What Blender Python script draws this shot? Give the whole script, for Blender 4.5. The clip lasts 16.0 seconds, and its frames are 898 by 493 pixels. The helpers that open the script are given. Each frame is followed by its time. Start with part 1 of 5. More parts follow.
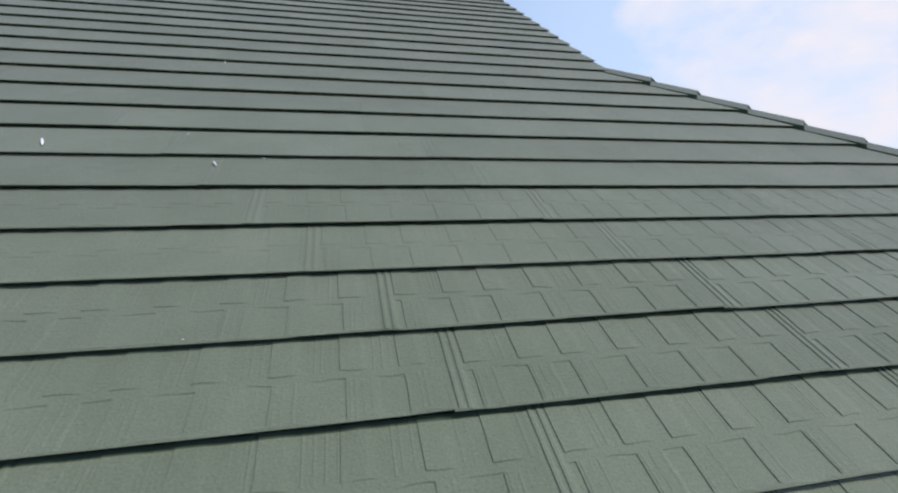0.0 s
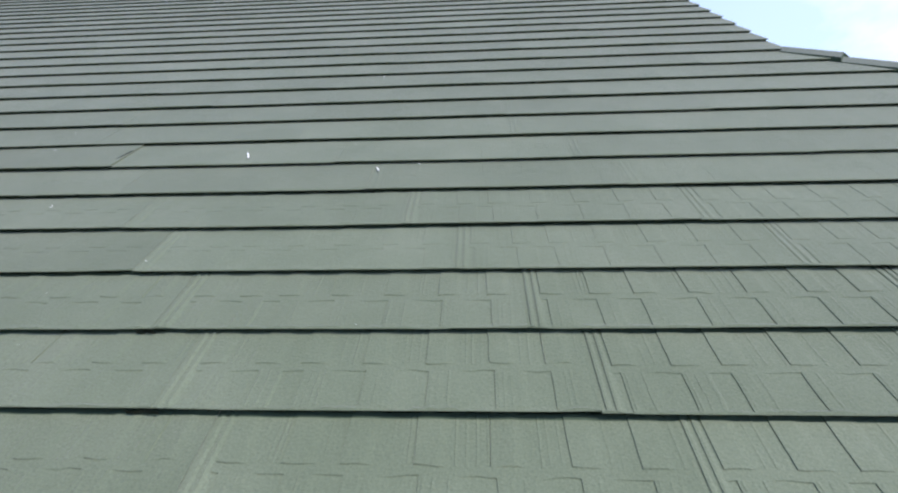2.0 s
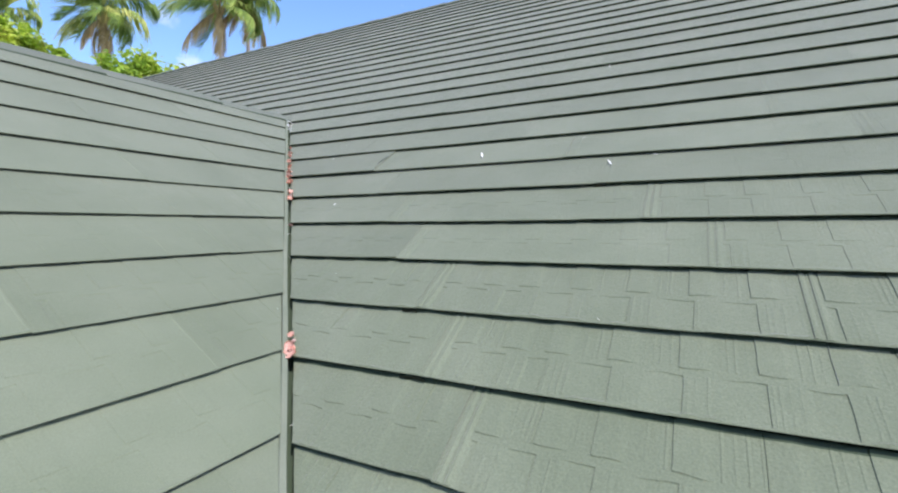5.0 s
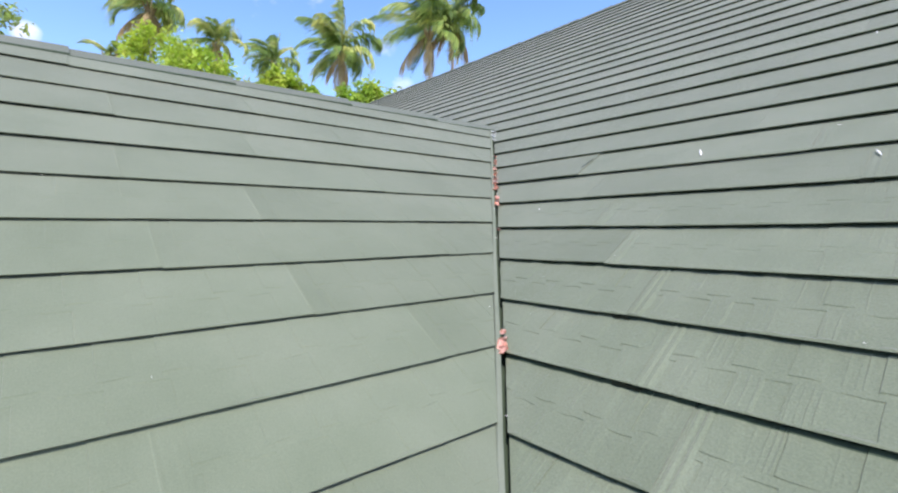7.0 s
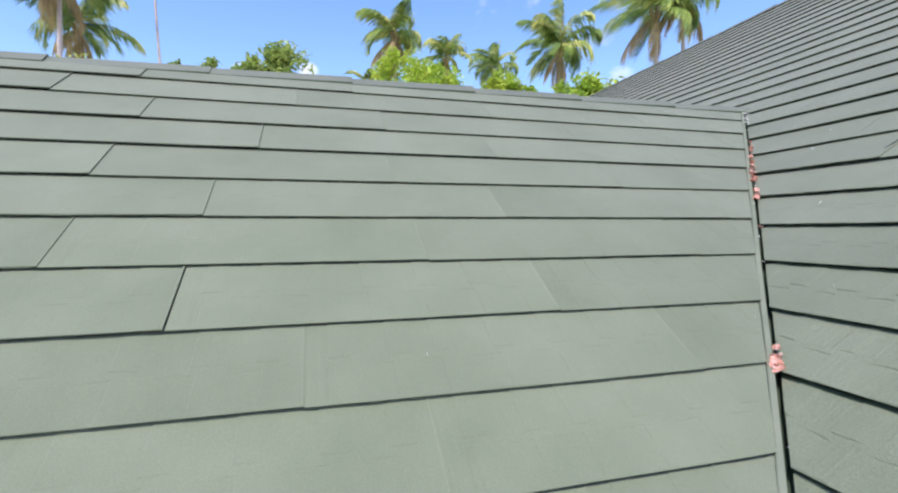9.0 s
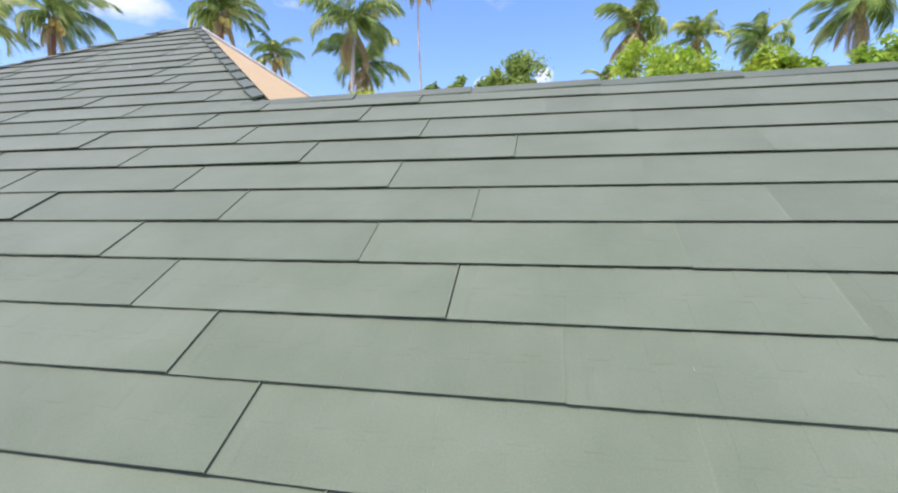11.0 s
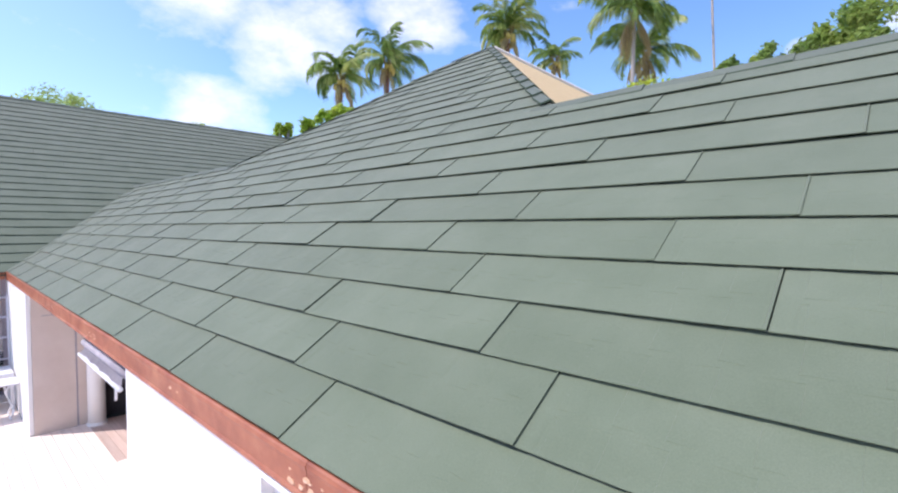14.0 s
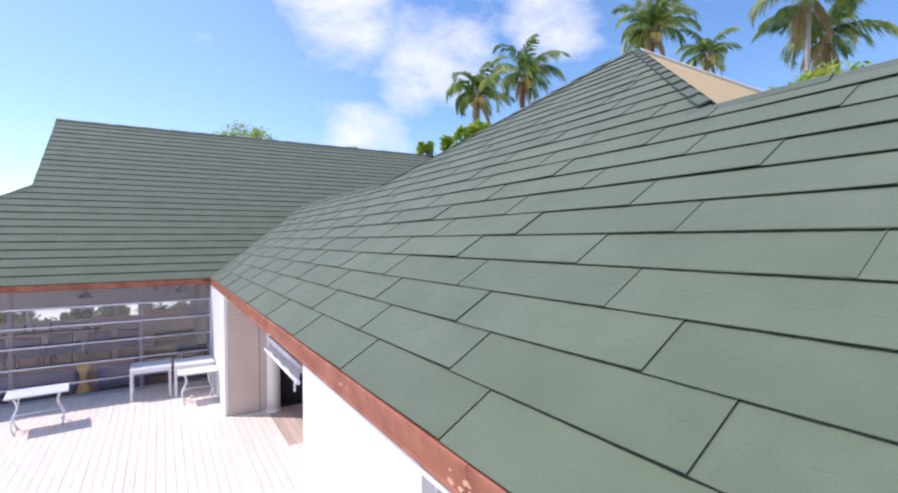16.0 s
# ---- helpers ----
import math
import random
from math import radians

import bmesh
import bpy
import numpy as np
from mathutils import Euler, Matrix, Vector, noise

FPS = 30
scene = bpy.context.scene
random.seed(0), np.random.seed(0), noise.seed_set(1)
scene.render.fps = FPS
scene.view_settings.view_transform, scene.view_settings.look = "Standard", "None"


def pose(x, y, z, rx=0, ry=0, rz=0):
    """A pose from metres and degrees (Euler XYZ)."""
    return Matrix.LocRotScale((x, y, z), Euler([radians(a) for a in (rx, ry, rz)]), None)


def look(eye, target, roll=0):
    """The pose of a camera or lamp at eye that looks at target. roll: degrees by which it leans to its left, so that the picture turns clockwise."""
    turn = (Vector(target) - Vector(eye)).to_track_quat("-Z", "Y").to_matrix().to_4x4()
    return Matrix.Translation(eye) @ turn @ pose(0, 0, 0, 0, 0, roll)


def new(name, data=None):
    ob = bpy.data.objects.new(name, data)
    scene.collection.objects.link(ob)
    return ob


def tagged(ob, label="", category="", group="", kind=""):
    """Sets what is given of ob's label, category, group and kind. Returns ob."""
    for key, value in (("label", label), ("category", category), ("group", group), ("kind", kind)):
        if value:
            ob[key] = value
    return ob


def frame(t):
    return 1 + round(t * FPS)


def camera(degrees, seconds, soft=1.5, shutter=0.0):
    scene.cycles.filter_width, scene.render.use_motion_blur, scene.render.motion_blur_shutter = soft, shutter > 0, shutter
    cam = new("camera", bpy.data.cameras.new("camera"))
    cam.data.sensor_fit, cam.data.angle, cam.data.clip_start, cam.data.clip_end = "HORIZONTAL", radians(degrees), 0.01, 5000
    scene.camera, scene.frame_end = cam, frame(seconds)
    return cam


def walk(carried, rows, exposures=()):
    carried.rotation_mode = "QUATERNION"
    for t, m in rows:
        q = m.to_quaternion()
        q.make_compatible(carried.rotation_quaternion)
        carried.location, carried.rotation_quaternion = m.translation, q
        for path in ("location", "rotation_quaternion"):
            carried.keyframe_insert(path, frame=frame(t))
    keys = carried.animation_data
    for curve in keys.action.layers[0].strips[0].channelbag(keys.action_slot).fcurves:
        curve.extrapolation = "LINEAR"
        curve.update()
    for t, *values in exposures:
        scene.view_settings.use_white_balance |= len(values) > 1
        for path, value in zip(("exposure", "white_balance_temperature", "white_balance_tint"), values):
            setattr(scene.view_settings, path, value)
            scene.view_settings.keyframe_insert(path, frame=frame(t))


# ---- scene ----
# ---------------------------------------------------------------- camera
cam = camera(86.04, 16.0, soft=2.2)
PATH = [
    (0.0, -0.873, -1.219, 1.023, -102.85, -2.19, -1.16),
    (0.5, -0.913, -1.208, 1.031, -98.97, -1.77, -0.95),
    (1.0, -0.932, -1.202, 1.033, -94.94, -2.00, -1.03),
    (1.5, -0.928, -1.182, 1.031, -90.75, -2.20, -0.92),
    (2.0, -0.942, -1.173, 1.035, -86.59, -2.16, -0.81),
    (2.5, -0.966, -1.173, 1.038, -82.59, -1.94, -0.76),
    (3.0, -0.980, -1.172, 1.036, -78.51, -1.74, -0.73),
    (5.5, -1.031, -1.007, 1.024, -57.75, -2.07, -0.50),
    (6.0, -1.065, -1.014, 1.030, -51.74, -1.55, -0.60),
    (6.5, -1.087, -1.028, 1.033, -45.78, -1.44, -0.58),
    (7.0, -1.119, -1.002, 1.036, -40.34, -1.82, -0.41),
    (7.5, -1.167, -0.945, 1.032, -34.65, -2.18, -0.36),
    (8.0, -1.205, -0.924, 1.034, -28.44, -2.36, -0.24),
    (8.5, -1.230, -0.926, 1.045, -22.19, -2.30, -0.22),
    (9.0, -1.252, -0.932, 1.033, -15.53, -1.98, -0.17),
    (9.5, -1.305, -0.937, 1.032, -8.48, -1.73, -0.03),
    (10.0, -1.338, -0.961, 1.043, -1.80, -1.74, 0.14),
    (12.5, -1.393, -1.017, 1.049, 29.44, -2.18, 0.23),
    (13.0, -1.412, -1.035, 1.051, 34.45, -2.23, 0.17),
    (13.5, -1.425, -1.057, 1.054, 39.17, -2.31, 0.09),
    (14.0, -1.434, -1.058, 1.051, 43.17, -2.28, 0.05),
    (14.5, -1.436, -1.062, 1.056, 47.15, -1.94, -0.01),
    (15.0, -1.442, -1.091, 1.060, 51.57, -1.41, -0.09),
    (15.5, -1.444, -1.132, 1.062, 55.51, -0.96, -0.17),
    (16.0, -1.461, -1.169, 1.061, 59.02, -0.84, -0.26),
]
EXPOSURES = [(0.0, -0.46, 6350, 18), (0.7, -0.35, 6350, 18), (1.5, -0.10, 6300, 19), (2.0, -0.03, 6300, 18), (3.0, 0.11, 6350, 18), (5.5, 0.30, 6450, 21), (7.0, 0.34, 6450, 22),
             (10.0, 0.24, 6450, 24), (13.0, 0.14, 6300, 22), (14.5, -0.01, 6200, 19), (16.0, -0.20, 6200, 18)]
walk(cam, [(t, pose(x, y, z, 90 + pitch, 0, yaw) @ pose(0, 0, 0, 0, 0, roll)) for t, x, y, z, yaw, pitch, roll in PATH], EXPOSURES)

# ---------------------------------------------------------------- sky and sun
SUN_FROM = Vector((-0.37, -0.53, 1.0)).normalized()
SUN_ELEVATION = math.asin(SUN_FROM.z)
SUN_AZIMUTH = math.atan2(SUN_FROM.x, SUN_FROM.y)
world = bpy.data.worlds.new("sky")
scene.world = world
world.use_nodes = True
wn, wl = world.node_tree.nodes, world.node_tree.links
wn.clear()
w_out = wn.new("ShaderNodeOutputWorld")
w_bg = wn.new("ShaderNodeBackground")
w_sky = wn.new("ShaderNodeTexSky")
w_sky.sky_type = "NISHITA"
w_sky.sun_disc = False
w_sky.sun_elevation = SUN_ELEVATION
w_sky.sun_rotation = SUN_AZIMUTH
w_sky.air_density, w_sky.dust_density, w_sky.ozone_density = 1.0, 0.6, 2.5
w_bg.inputs["Strength"].default_value = 0.13
w_vivid = wn.new("ShaderNodeHueSaturation")
w_vivid.inputs["Saturation"].default_value = 1.15
w_vivid.inputs["Value"].default_value = 1.85
w_vivid.inputs["Hue"].default_value = 0.500
wl.new(w_sky.outputs["Color"], w_vivid.inputs["Color"])
# fair-weather clouds: banks in a few directions, broken up by noise
w_geo = wn.new("ShaderNodeTexCoord")
w_map = wn.new("ShaderNodeMapping")
w_map.inputs["Scale"].default_value = (1.0, 1.0, 1.8)
w_map.inputs["Location"].default_value = (3.1, 1.7, 0.4)
w_noise = wn.new("ShaderNodeTexNoise")
w_noise.inputs["Scale"].default_value = 5.2
w_noise.inputs["Detail"].default_value = 7.0
w_noise.inputs["Roughness"].default_value = 0.60
wl.new(w_geo.outputs["Generated"], w_map.inputs["Vector"])
wl.new(w_map.outputs["Vector"], w_noise.inputs["Vector"])
CLOUDS = [((-0.862, 0.294, 0.430), 7, 0.95), ((-0.801, 0.491, 0.342), 5.5, 0.95), ((-0.849, 0.427, 0.318), 5, 0.8), ((-0.673, 0.625, 0.395), 5, 0.75), ((-0.908, 0.370, 0.196), 5, 0.8),
          ((-0.79, 0.40, 0.47), 9, 0.7), ((0.746, -0.561, 0.372), 4.5, 0.95), ((0.646, -0.73, 0.224), 14, 1.3), ((0.45, -0.80, 0.40), 14, 0.8), ((-0.008, 0.954, 0.297), 1.2, 1.05),
          ((-0.130, 0.949, 0.286), 1.2, 1.05), ((0.558, 0.782, 0.268), 2.2, 0.6)]
w_last = None
for way, degrees, amount in CLOUDS:
    dot = wn.new("ShaderNodeVectorMath")
    dot.operation = "DOT_PRODUCT"
    dot.inputs[1].default_value = Vector(way).normalized()
    wl.new(w_geo.outputs["Generated"], dot.inputs[0])
    span = wn.new("ShaderNodeMapRange")
    span.interpolation_type = "SMOOTHSTEP"
    span.inputs["From Min"].default_value = math.cos(radians(degrees * 1.25))
    span.inputs["From Max"].default_value = math.cos(radians(degrees * 0.25))
    span.inputs["To Max"].default_value = amount
    wl.new(dot.outputs["Value"], span.inputs["Value"])
    if w_last is None:
        w_last = span.outputs["Result"]
    else:
        top = wn.new("ShaderNodeMath")
        top.operation = "MAXIMUM"
        wl.new(w_last, top.inputs[0])
        wl.new(span.outputs["Result"], top.inputs[1])
        w_last = top.outputs[0]
w_sum = wn.new("ShaderNodeMath")
w_sum.operation = "MULTIPLY_ADD"
w_sum.inputs[1].default_value = 0.31
wl.new(w_last, w_sum.inputs[0])
wl.new(w_noise.outputs["Fac"], w_sum.inputs[2])
w_ramp = wn.new("ShaderNodeValToRGB")
w_ramp.color_ramp.elements[0].position, w_ramp.color_ramp.elements[0].color = 0.60, (0, 0, 0, 1)
w_ramp.color_ramp.elements[1].position, w_ramp.color_ramp.elements[1].color = 0.97, (1, 1, 1, 1)
wl.new(w_sum.outputs[0], w_ramp.inputs["Fac"])
# thin bluish haze beside the banks
w_veil = None
for way, degrees, amount in (((0.70, -0.66, 0.30), 42, 0.75), ((-0.98, -0.10, 0.22), 34, 0.16)):
    dot = wn.new("ShaderNodeVectorMath")
    dot.operation = "DOT_PRODUCT"
    dot.inputs[1].default_value = Vector(way).normalized()
    wl.new(w_geo.outputs["Generated"], dot.inputs[0])
    span = wn.new("ShaderNodeMapRange")
    span.interpolation_type = "SMOOTHSTEP"
    span.inputs["From Min"].default_value = math.cos(radians(degrees))
    span.inputs["To Max"].default_value = amount
    wl.new(dot.outputs["Value"], span.inputs["Value"])
    if w_veil is None:
        w_veil = span.outputs["Result"]
    else:
        top = wn.new("ShaderNodeMath")
        top.operation = "MAXIMUM"
        wl.new(w_veil, top.inputs[0])
        wl.new(span.outputs["Result"], top.inputs[1])
        w_veil = top.outputs[0]
w_haze = wn.new("ShaderNodeMix")
w_haze.data_type = "RGBA"
w_haze.inputs[7].default_value = (7.0, 9.0, 11.0, 1)
wl.new(w_veil, w_haze.inputs[0])
wl.new(w_vivid.outputs["Color"], w_haze.inputs[6])
w_mix = wn.new("ShaderNodeMix")
w_mix.data_type = "RGBA"
w_mix.inputs[7].default_value = (9.1, 9.25, 9.5, 1)
wl.new(w_ramp.outputs["Color"], w_mix.inputs[0])
wl.new(w_haze.outputs[2], w_mix.inputs[6])
wl.new(w_mix.outputs[2], w_bg.inputs["Color"])
wl.new(w_bg.outputs["Background"], w_out.inputs["Surface"])

sun = new("sun", bpy.data.lights.new("sun", "SUN"))
sun.data.energy = 4.3
sun.data.angle = radians(0.53)
sun.data.color = (1.0, 0.94, 0.85)
sun.matrix_world = look(SUN_FROM * 60, (0, 0, 0))


# ---------------------------------------------------------------- materials
def material(name, colours, scale=6.0, rough=0.6, metal=0.0, bump=0.0, bump_scale=120.0, grain=(1, 1, 1), vary=0.0, spec=0.5,
             fine=0.0, island=0.0):
    """A surface: two or three colours through coarse noise, fine speckle, fine relief, and a shift of value from piece to piece."""
    m = bpy.data.materials.new(name)
    m.use_nodes = True
    n, l = m.node_tree.nodes, m.node_tree.links
    b = n["Principled BSDF"]
    b.inputs["Roughness"].default_value = rough
    b.inputs["Metallic"].default_value = metal
    b.inputs["Specular IOR Level"].default_value = spec
    tc = n.new("ShaderNodeTexCoord")
    mp = n.new("ShaderNodeMapping")
    mp.inputs["Scale"].default_value = grain
    l.new(tc.outputs["Object"], mp.inputs["Vector"])
    info = n.new("ShaderNodeObjectInfo")
    shift = n.new("ShaderNodeVectorMath")
    shift.operation = "MULTIPLY_ADD"
    shift.inputs[1].default_value = (37.0, 19.0, 11.0)
    l.new(info.outputs["Random"], shift.inputs[0])
    l.new(mp.outputs["Vector"], shift.inputs[2])
    big = n.new("ShaderNodeTexNoise")
    big.inputs["Scale"].default_value = scale
    big.inputs["Detail"].default_value = 6.0
    big.inputs["Roughness"].default_value = 0.6
    l.new(shift.outputs[0], big.inputs["Vector"])
    ramp = n.new("ShaderNodeValToRGB")
    e = ramp.color_ramp.elements
    e[0].position, e[1].position = 0.3, 0.7
    e[0].color, e[1].color = (*colours[0], 1), (*colours[-1], 1)
    if len(colours) > 2:
        mid = e.new(0.5)
        mid.color = (*colours[1], 1)
    l.new(big.outputs["Fac"], ramp.inputs["Fac"])
    colour = ramp.outputs["Color"]
    small = n.new("ShaderNodeTexNoise")
    small.inputs["Scale"].default_value = bump_scale
    small.inputs["Detail"].default_value = 3.0
    l.new(shift.outputs[0], small.inputs["Vector"])
    if fine or vary or island:
        hsv = n.new("ShaderNodeHueSaturation")
        l.new(colour, hsv.inputs["Color"])
        add = n.new("ShaderNodeMath")
        add.operation = "MULTIPLY_ADD"
        add.inputs[1].default_value = fine
        add.inputs[2].default_value = 1.0 - fine / 2
        l.new(small.outputs["Fac"], add.inputs[0])
        add2 = n.new("ShaderNodeMath")
        add2.operation = "MULTIPLY_ADD"
        add2.inputs[1].default_value = island or vary
        if island:
            geo = n.new("ShaderNodeNewGeometry")
            l.new(geo.outputs["Random Per Island"], add2.inputs[0])
        else:
            l.new(info.outputs["Random"], add2.inputs[0])
        less = n.new("ShaderNodeMath")
        less.operation = "SUBTRACT"
        less.inputs[1].default_value = (island or vary) / 2
        l.new(add.outputs[0], less.inputs[0])
        l.new(less.outputs[0], add2.inputs[2])
        l.new(add2.outputs[0], hsv.inputs["Value"])
        colour = hsv.outputs["Color"]
    l.new(colour, b.inputs["Base Color"])
    if bump:
        bp = n.new("ShaderNodeBump")
        bp.inputs["Strength"].default_value = bump
        bp.inputs["Distance"].default_value = 0.004
        l.new(small.outputs["Fac"], bp.inputs["Height"])
        l.new(bp.outputs["Normal"], b.inputs["Normal"])
    return m


def shingle_material(name, colours, grain=0.5, coarse=0.25, wood_share=0.6):
    """Stone-coated steel: mineral granules on pressed wood grain that runs up the slope."""
    m = material(name, colours, scale=1.6, rough=0.8, vary=0.08, fine=0.24 + 0.4 * coarse, bump_scale=230.0 - 110.0 * coarse, spec=0.2)
    n, l = m.node_tree.nodes, m.node_tree.links
    b = n["Principled BSDF"]
    b.inputs["Sheen Weight"].default_value = 0.20           # lilac sheen that stands in for the colour cast on slopes seen edge on
    b.inputs["Sheen Roughness"].default_value = 0.45
    b.inputs["Sheen Tint"].default_value = (1.0, 0.72, 0.95, 1)
    tc = n.new("ShaderNodeTexCoord")
    mp = n.new("ShaderNodeMapping")
    mp.inputs["Scale"].default_value = (95.0, 3.2, 3.0)
    l.new(tc.outputs["Object"], mp.inputs["Vector"])
    wood = n.new("ShaderNodeTexNoise")
    wood.inputs["Scale"].default_value = 1.0
    wood.inputs["Detail"].default_value = 3.0
    l.new(mp.outputs["Vector"], wood.inputs["Vector"])
    granule = n.new("ShaderNodeTexNoise")
    granule.inputs["Scale"].default_value = 260.0
    granule.inputs["Detail"].default_value = 2.0
    l.new(tc.outputs["Object"], granule.inputs["Vector"])
    mix = n.new("ShaderNodeMath")
    mix.operation = "MULTIPLY_ADD"
    mix.inputs[1].default_value = 0.9
    l.new(granule.outputs["Fac"], mix.inputs[0])
    streak = n.new("ShaderNodeMath")
    streak.operation = "MULTIPLY"
    streak.inputs[1].default_value = wood_share
    l.new(wood.outputs["Fac"], streak.inputs[0])
    lump = n.new("ShaderNodeTexNoise")
    lump.inputs["Scale"].default_value = 105.0
    lump.inputs["Detail"].default_value = 4.0
    l.new(tc.outputs["Object"], lump.inputs["Vector"])
    both = n.new("ShaderNodeMath")
    both.operation = "MULTIPLY_ADD"
    both.inputs[1].default_value = 2.4 * coarse
    l.new(lump.outputs["Fac"], both.inputs[0])
    l.new(streak.outputs[0], both.inputs[2])
    l.new(both.outputs[0], mix.inputs[2])
    bp = n.new("ShaderNodeBump")
    bp.inputs["Strength"].default_value = grain
    bp.inputs["Distance"].default_value = 0.003
    l.new(mix.outputs[0], bp.inputs["Height"])
    # shallow dents in the sheet
    dent = n.new("ShaderNodeTexNoise")
    dent.inputs["Scale"].default_value = 8.0
    dent.inputs["Detail"].default_value = 3.0
    l.new(tc.outputs["Object"], dent.inputs["Vector"])
    bend = n.new("ShaderNodeBump")
    bend.inputs["Strength"].default_value = 0.2
    bend.inputs["Distance"].default_value = 0.012
    l.new(dent.outputs["Fac"], bend.inputs["Height"])
    l.new(bend.outputs["Normal"], bp.inputs["Normal"])
    l.new(bp.outputs["Normal"], b.inputs["Normal"])
    return m


GREENS = [(0.123, 0.153, 0.097), (0.140, 0.171, 0.111), (0.157, 0.187, 0.125)]
M_SHINGLE = shingle_material("green_granules", GREENS, 0.36, 0.4)
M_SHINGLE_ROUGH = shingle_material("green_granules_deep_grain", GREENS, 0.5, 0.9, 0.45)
M_CAP = shingle_material("cap_granules", [(0.112, 0.134, 0.104), (0.138, 0.160, 0.126)])
M_CAP.node_tree.nodes["Principled BSDF"].inputs["Sheen Weight"].default_value = 0.06
# roof underlay; also the painted shade in nose hollows and on cap edges
M_UNDER_SHADE = material("underlay_and_shade", [(0.030, 0.050, 0.028), (0.045, 0.072, 0.040)], rough=0.9)
# painted shade under the north roof's noses and at its lap ends
M_NOSE_SHADE = material("nose_shade", [(0.075, 0.092, 0.066), (0.10, 0.12, 0.088)], rough=0.8)
M_BACK = material("far_slope_granules", [(0.12, 0.15, 0.10), (0.16, 0.19, 0.13)], scale=3, rough=0.7, fine=0.2)
M_VALLEY = material("valley_metal", [(0.140, 0.166, 0.118), (0.175, 0.20, 0.145)], scale=4, rough=0.75, fine=0.2, spec=0.2)
M_RED = material("red_brown_paint", [(0.24, 0.064, 0.033), (0.36, 0.118, 0.062), (0.46, 0.195, 0.105)], scale=3.5, rough=0.50, bump=0.15, fine=0.12, vary=0.08)
M_ORANGE = material("orange_primer", [(0.60, 0.33, 0.19), (0.74, 0.52, 0.38)], scale=9, rough=0.5)
M_TAN = material("bare_plywood", [(0.68, 0.47, 0.22), (0.78, 0.57, 0.30)], scale=2.0, rough=0.75, grain=(1, 8, 8), fine=0.12)
M_PALE = material("pale_timber_edge", [(0.78, 0.70, 0.66), (0.84, 0.78, 0.75)], rough=0.7)
M_LEAF_LITTER = material("dry_leaf", [(0.46, 0.17, 0.10), (0.72, 0.42, 0.32), (0.85, 0.70, 0.62)], scale=26, rough=0.8, vary=0.5)
M_CHIP = material("white_chip", [(0.75, 0.76, 0.72), (0.82, 0.82, 0.80)], rough=0.6)
# near-black for the shade painted at the open lap, and for the smears
M_GAP_SMEAR = material("gap_shade_and_smear", [(0.012, 0.02, 0.012), (0.03, 0.04, 0.025)], rough=0.6)
M_WHITE = material("white_wall_paint", [(0.80, 0.785, 0.78), (0.85, 0.835, 0.83)], scale=1.2, rough=0.7, bump=0.1, fine=0.05)
M_BEIGE = material("beige_board", [(0.58, 0.48, 0.42), (0.66, 0.56, 0.50)], scale=1.5, rough=0.7, fine=0.06)
# deck wood with its sunlit whiteness put into the colour
M_DECK = material("sunlit_deck", [(0.76, 0.645, 0.575), (0.86, 0.745, 0.665)], scale=2.0, rough=0.75, grain=(0.6, 8, 8), fine=0.10, vary=0.06)
M_DECK_WOOD = material("brown_deck_board", [(0.30, 0.19, 0.14), (0.40, 0.26, 0.19)], scale=2.0, rough=0.7, grain=(0.6, 8, 8), fine=0.15, vary=0.2)
M_FURNITURE = material("white_lacquer", [(0.74, 0.73, 0.75), (0.80, 0.79, 0.81)], rough=0.4)
M_STEEL = material("pale_steel", [(0.76, 0.72, 0.78), (0.84, 0.80, 0.86)], rough=0.4)
# the same wood, browner: the porch's shade put into the colour
M_PORCH_SHADE = material("shaded_porch_boards", [(0.50, 0.37, 0.31), (0.62, 0.48, 0.42)], scale=2.0, rough=0.7, grain=(0.6, 8, 8), fine=0.15, vary=0.25)
M_MULLION = material("lilac_grey_frame", [(0.26, 0.21, 0.23), (0.32, 0.26, 0.28)], rough=0.5)
M_NAVY = material("navy_fabric", [(0.05, 0.05, 0.16), (0.10, 0.09, 0.24)], scale=4, rough=0.85)
M_CABINET = material("orange_brown_wood", [(0.42, 0.23, 0.12), (0.55, 0.33, 0.19)], scale=2, rough=0.5, grain=(1, 6, 6))
M_FRAME = material("grey_window_frame", [(0.28, 0.26, 0.29), (0.34, 0.32, 0.35)], rough=0.5)
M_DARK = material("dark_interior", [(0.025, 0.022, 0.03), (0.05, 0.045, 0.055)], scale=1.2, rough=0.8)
M_CLOTH = material("grey_canvas", [(0.32, 0.29, 0.33), (0.45, 0.42, 0.45)], scale=5, rough=0.9, bump=0.3, bump_scale=60)
M_YELLOW = material("yellow_fabric", [(0.72, 0.42, 0.08), (0.80, 0.50, 0.12)], rough=0.8)
M_ROOM_FLOOR = material("orange_brown_floor", [(0.48, 0.25, 0.15), (0.62, 0.36, 0.22)], scale=1.2, rough=0.35, grain=(0.6, 6, 6), fine=0.1)
M_CURTAIN = material("lilac_curtain", [(0.52, 0.47, 0.58), (0.62, 0.57, 0.68)], scale=3, rough=0.85)
M_BOTTLE = material("dark_green_glass", [(0.02, 0.05, 0.03), (0.05, 0.09, 0.05)], rough=0.15)
M_ROOM = material("room_plaster", [(0.62, 0.54, 0.57), (0.72, 0.63, 0.66)], scale=1, rough=0.8)
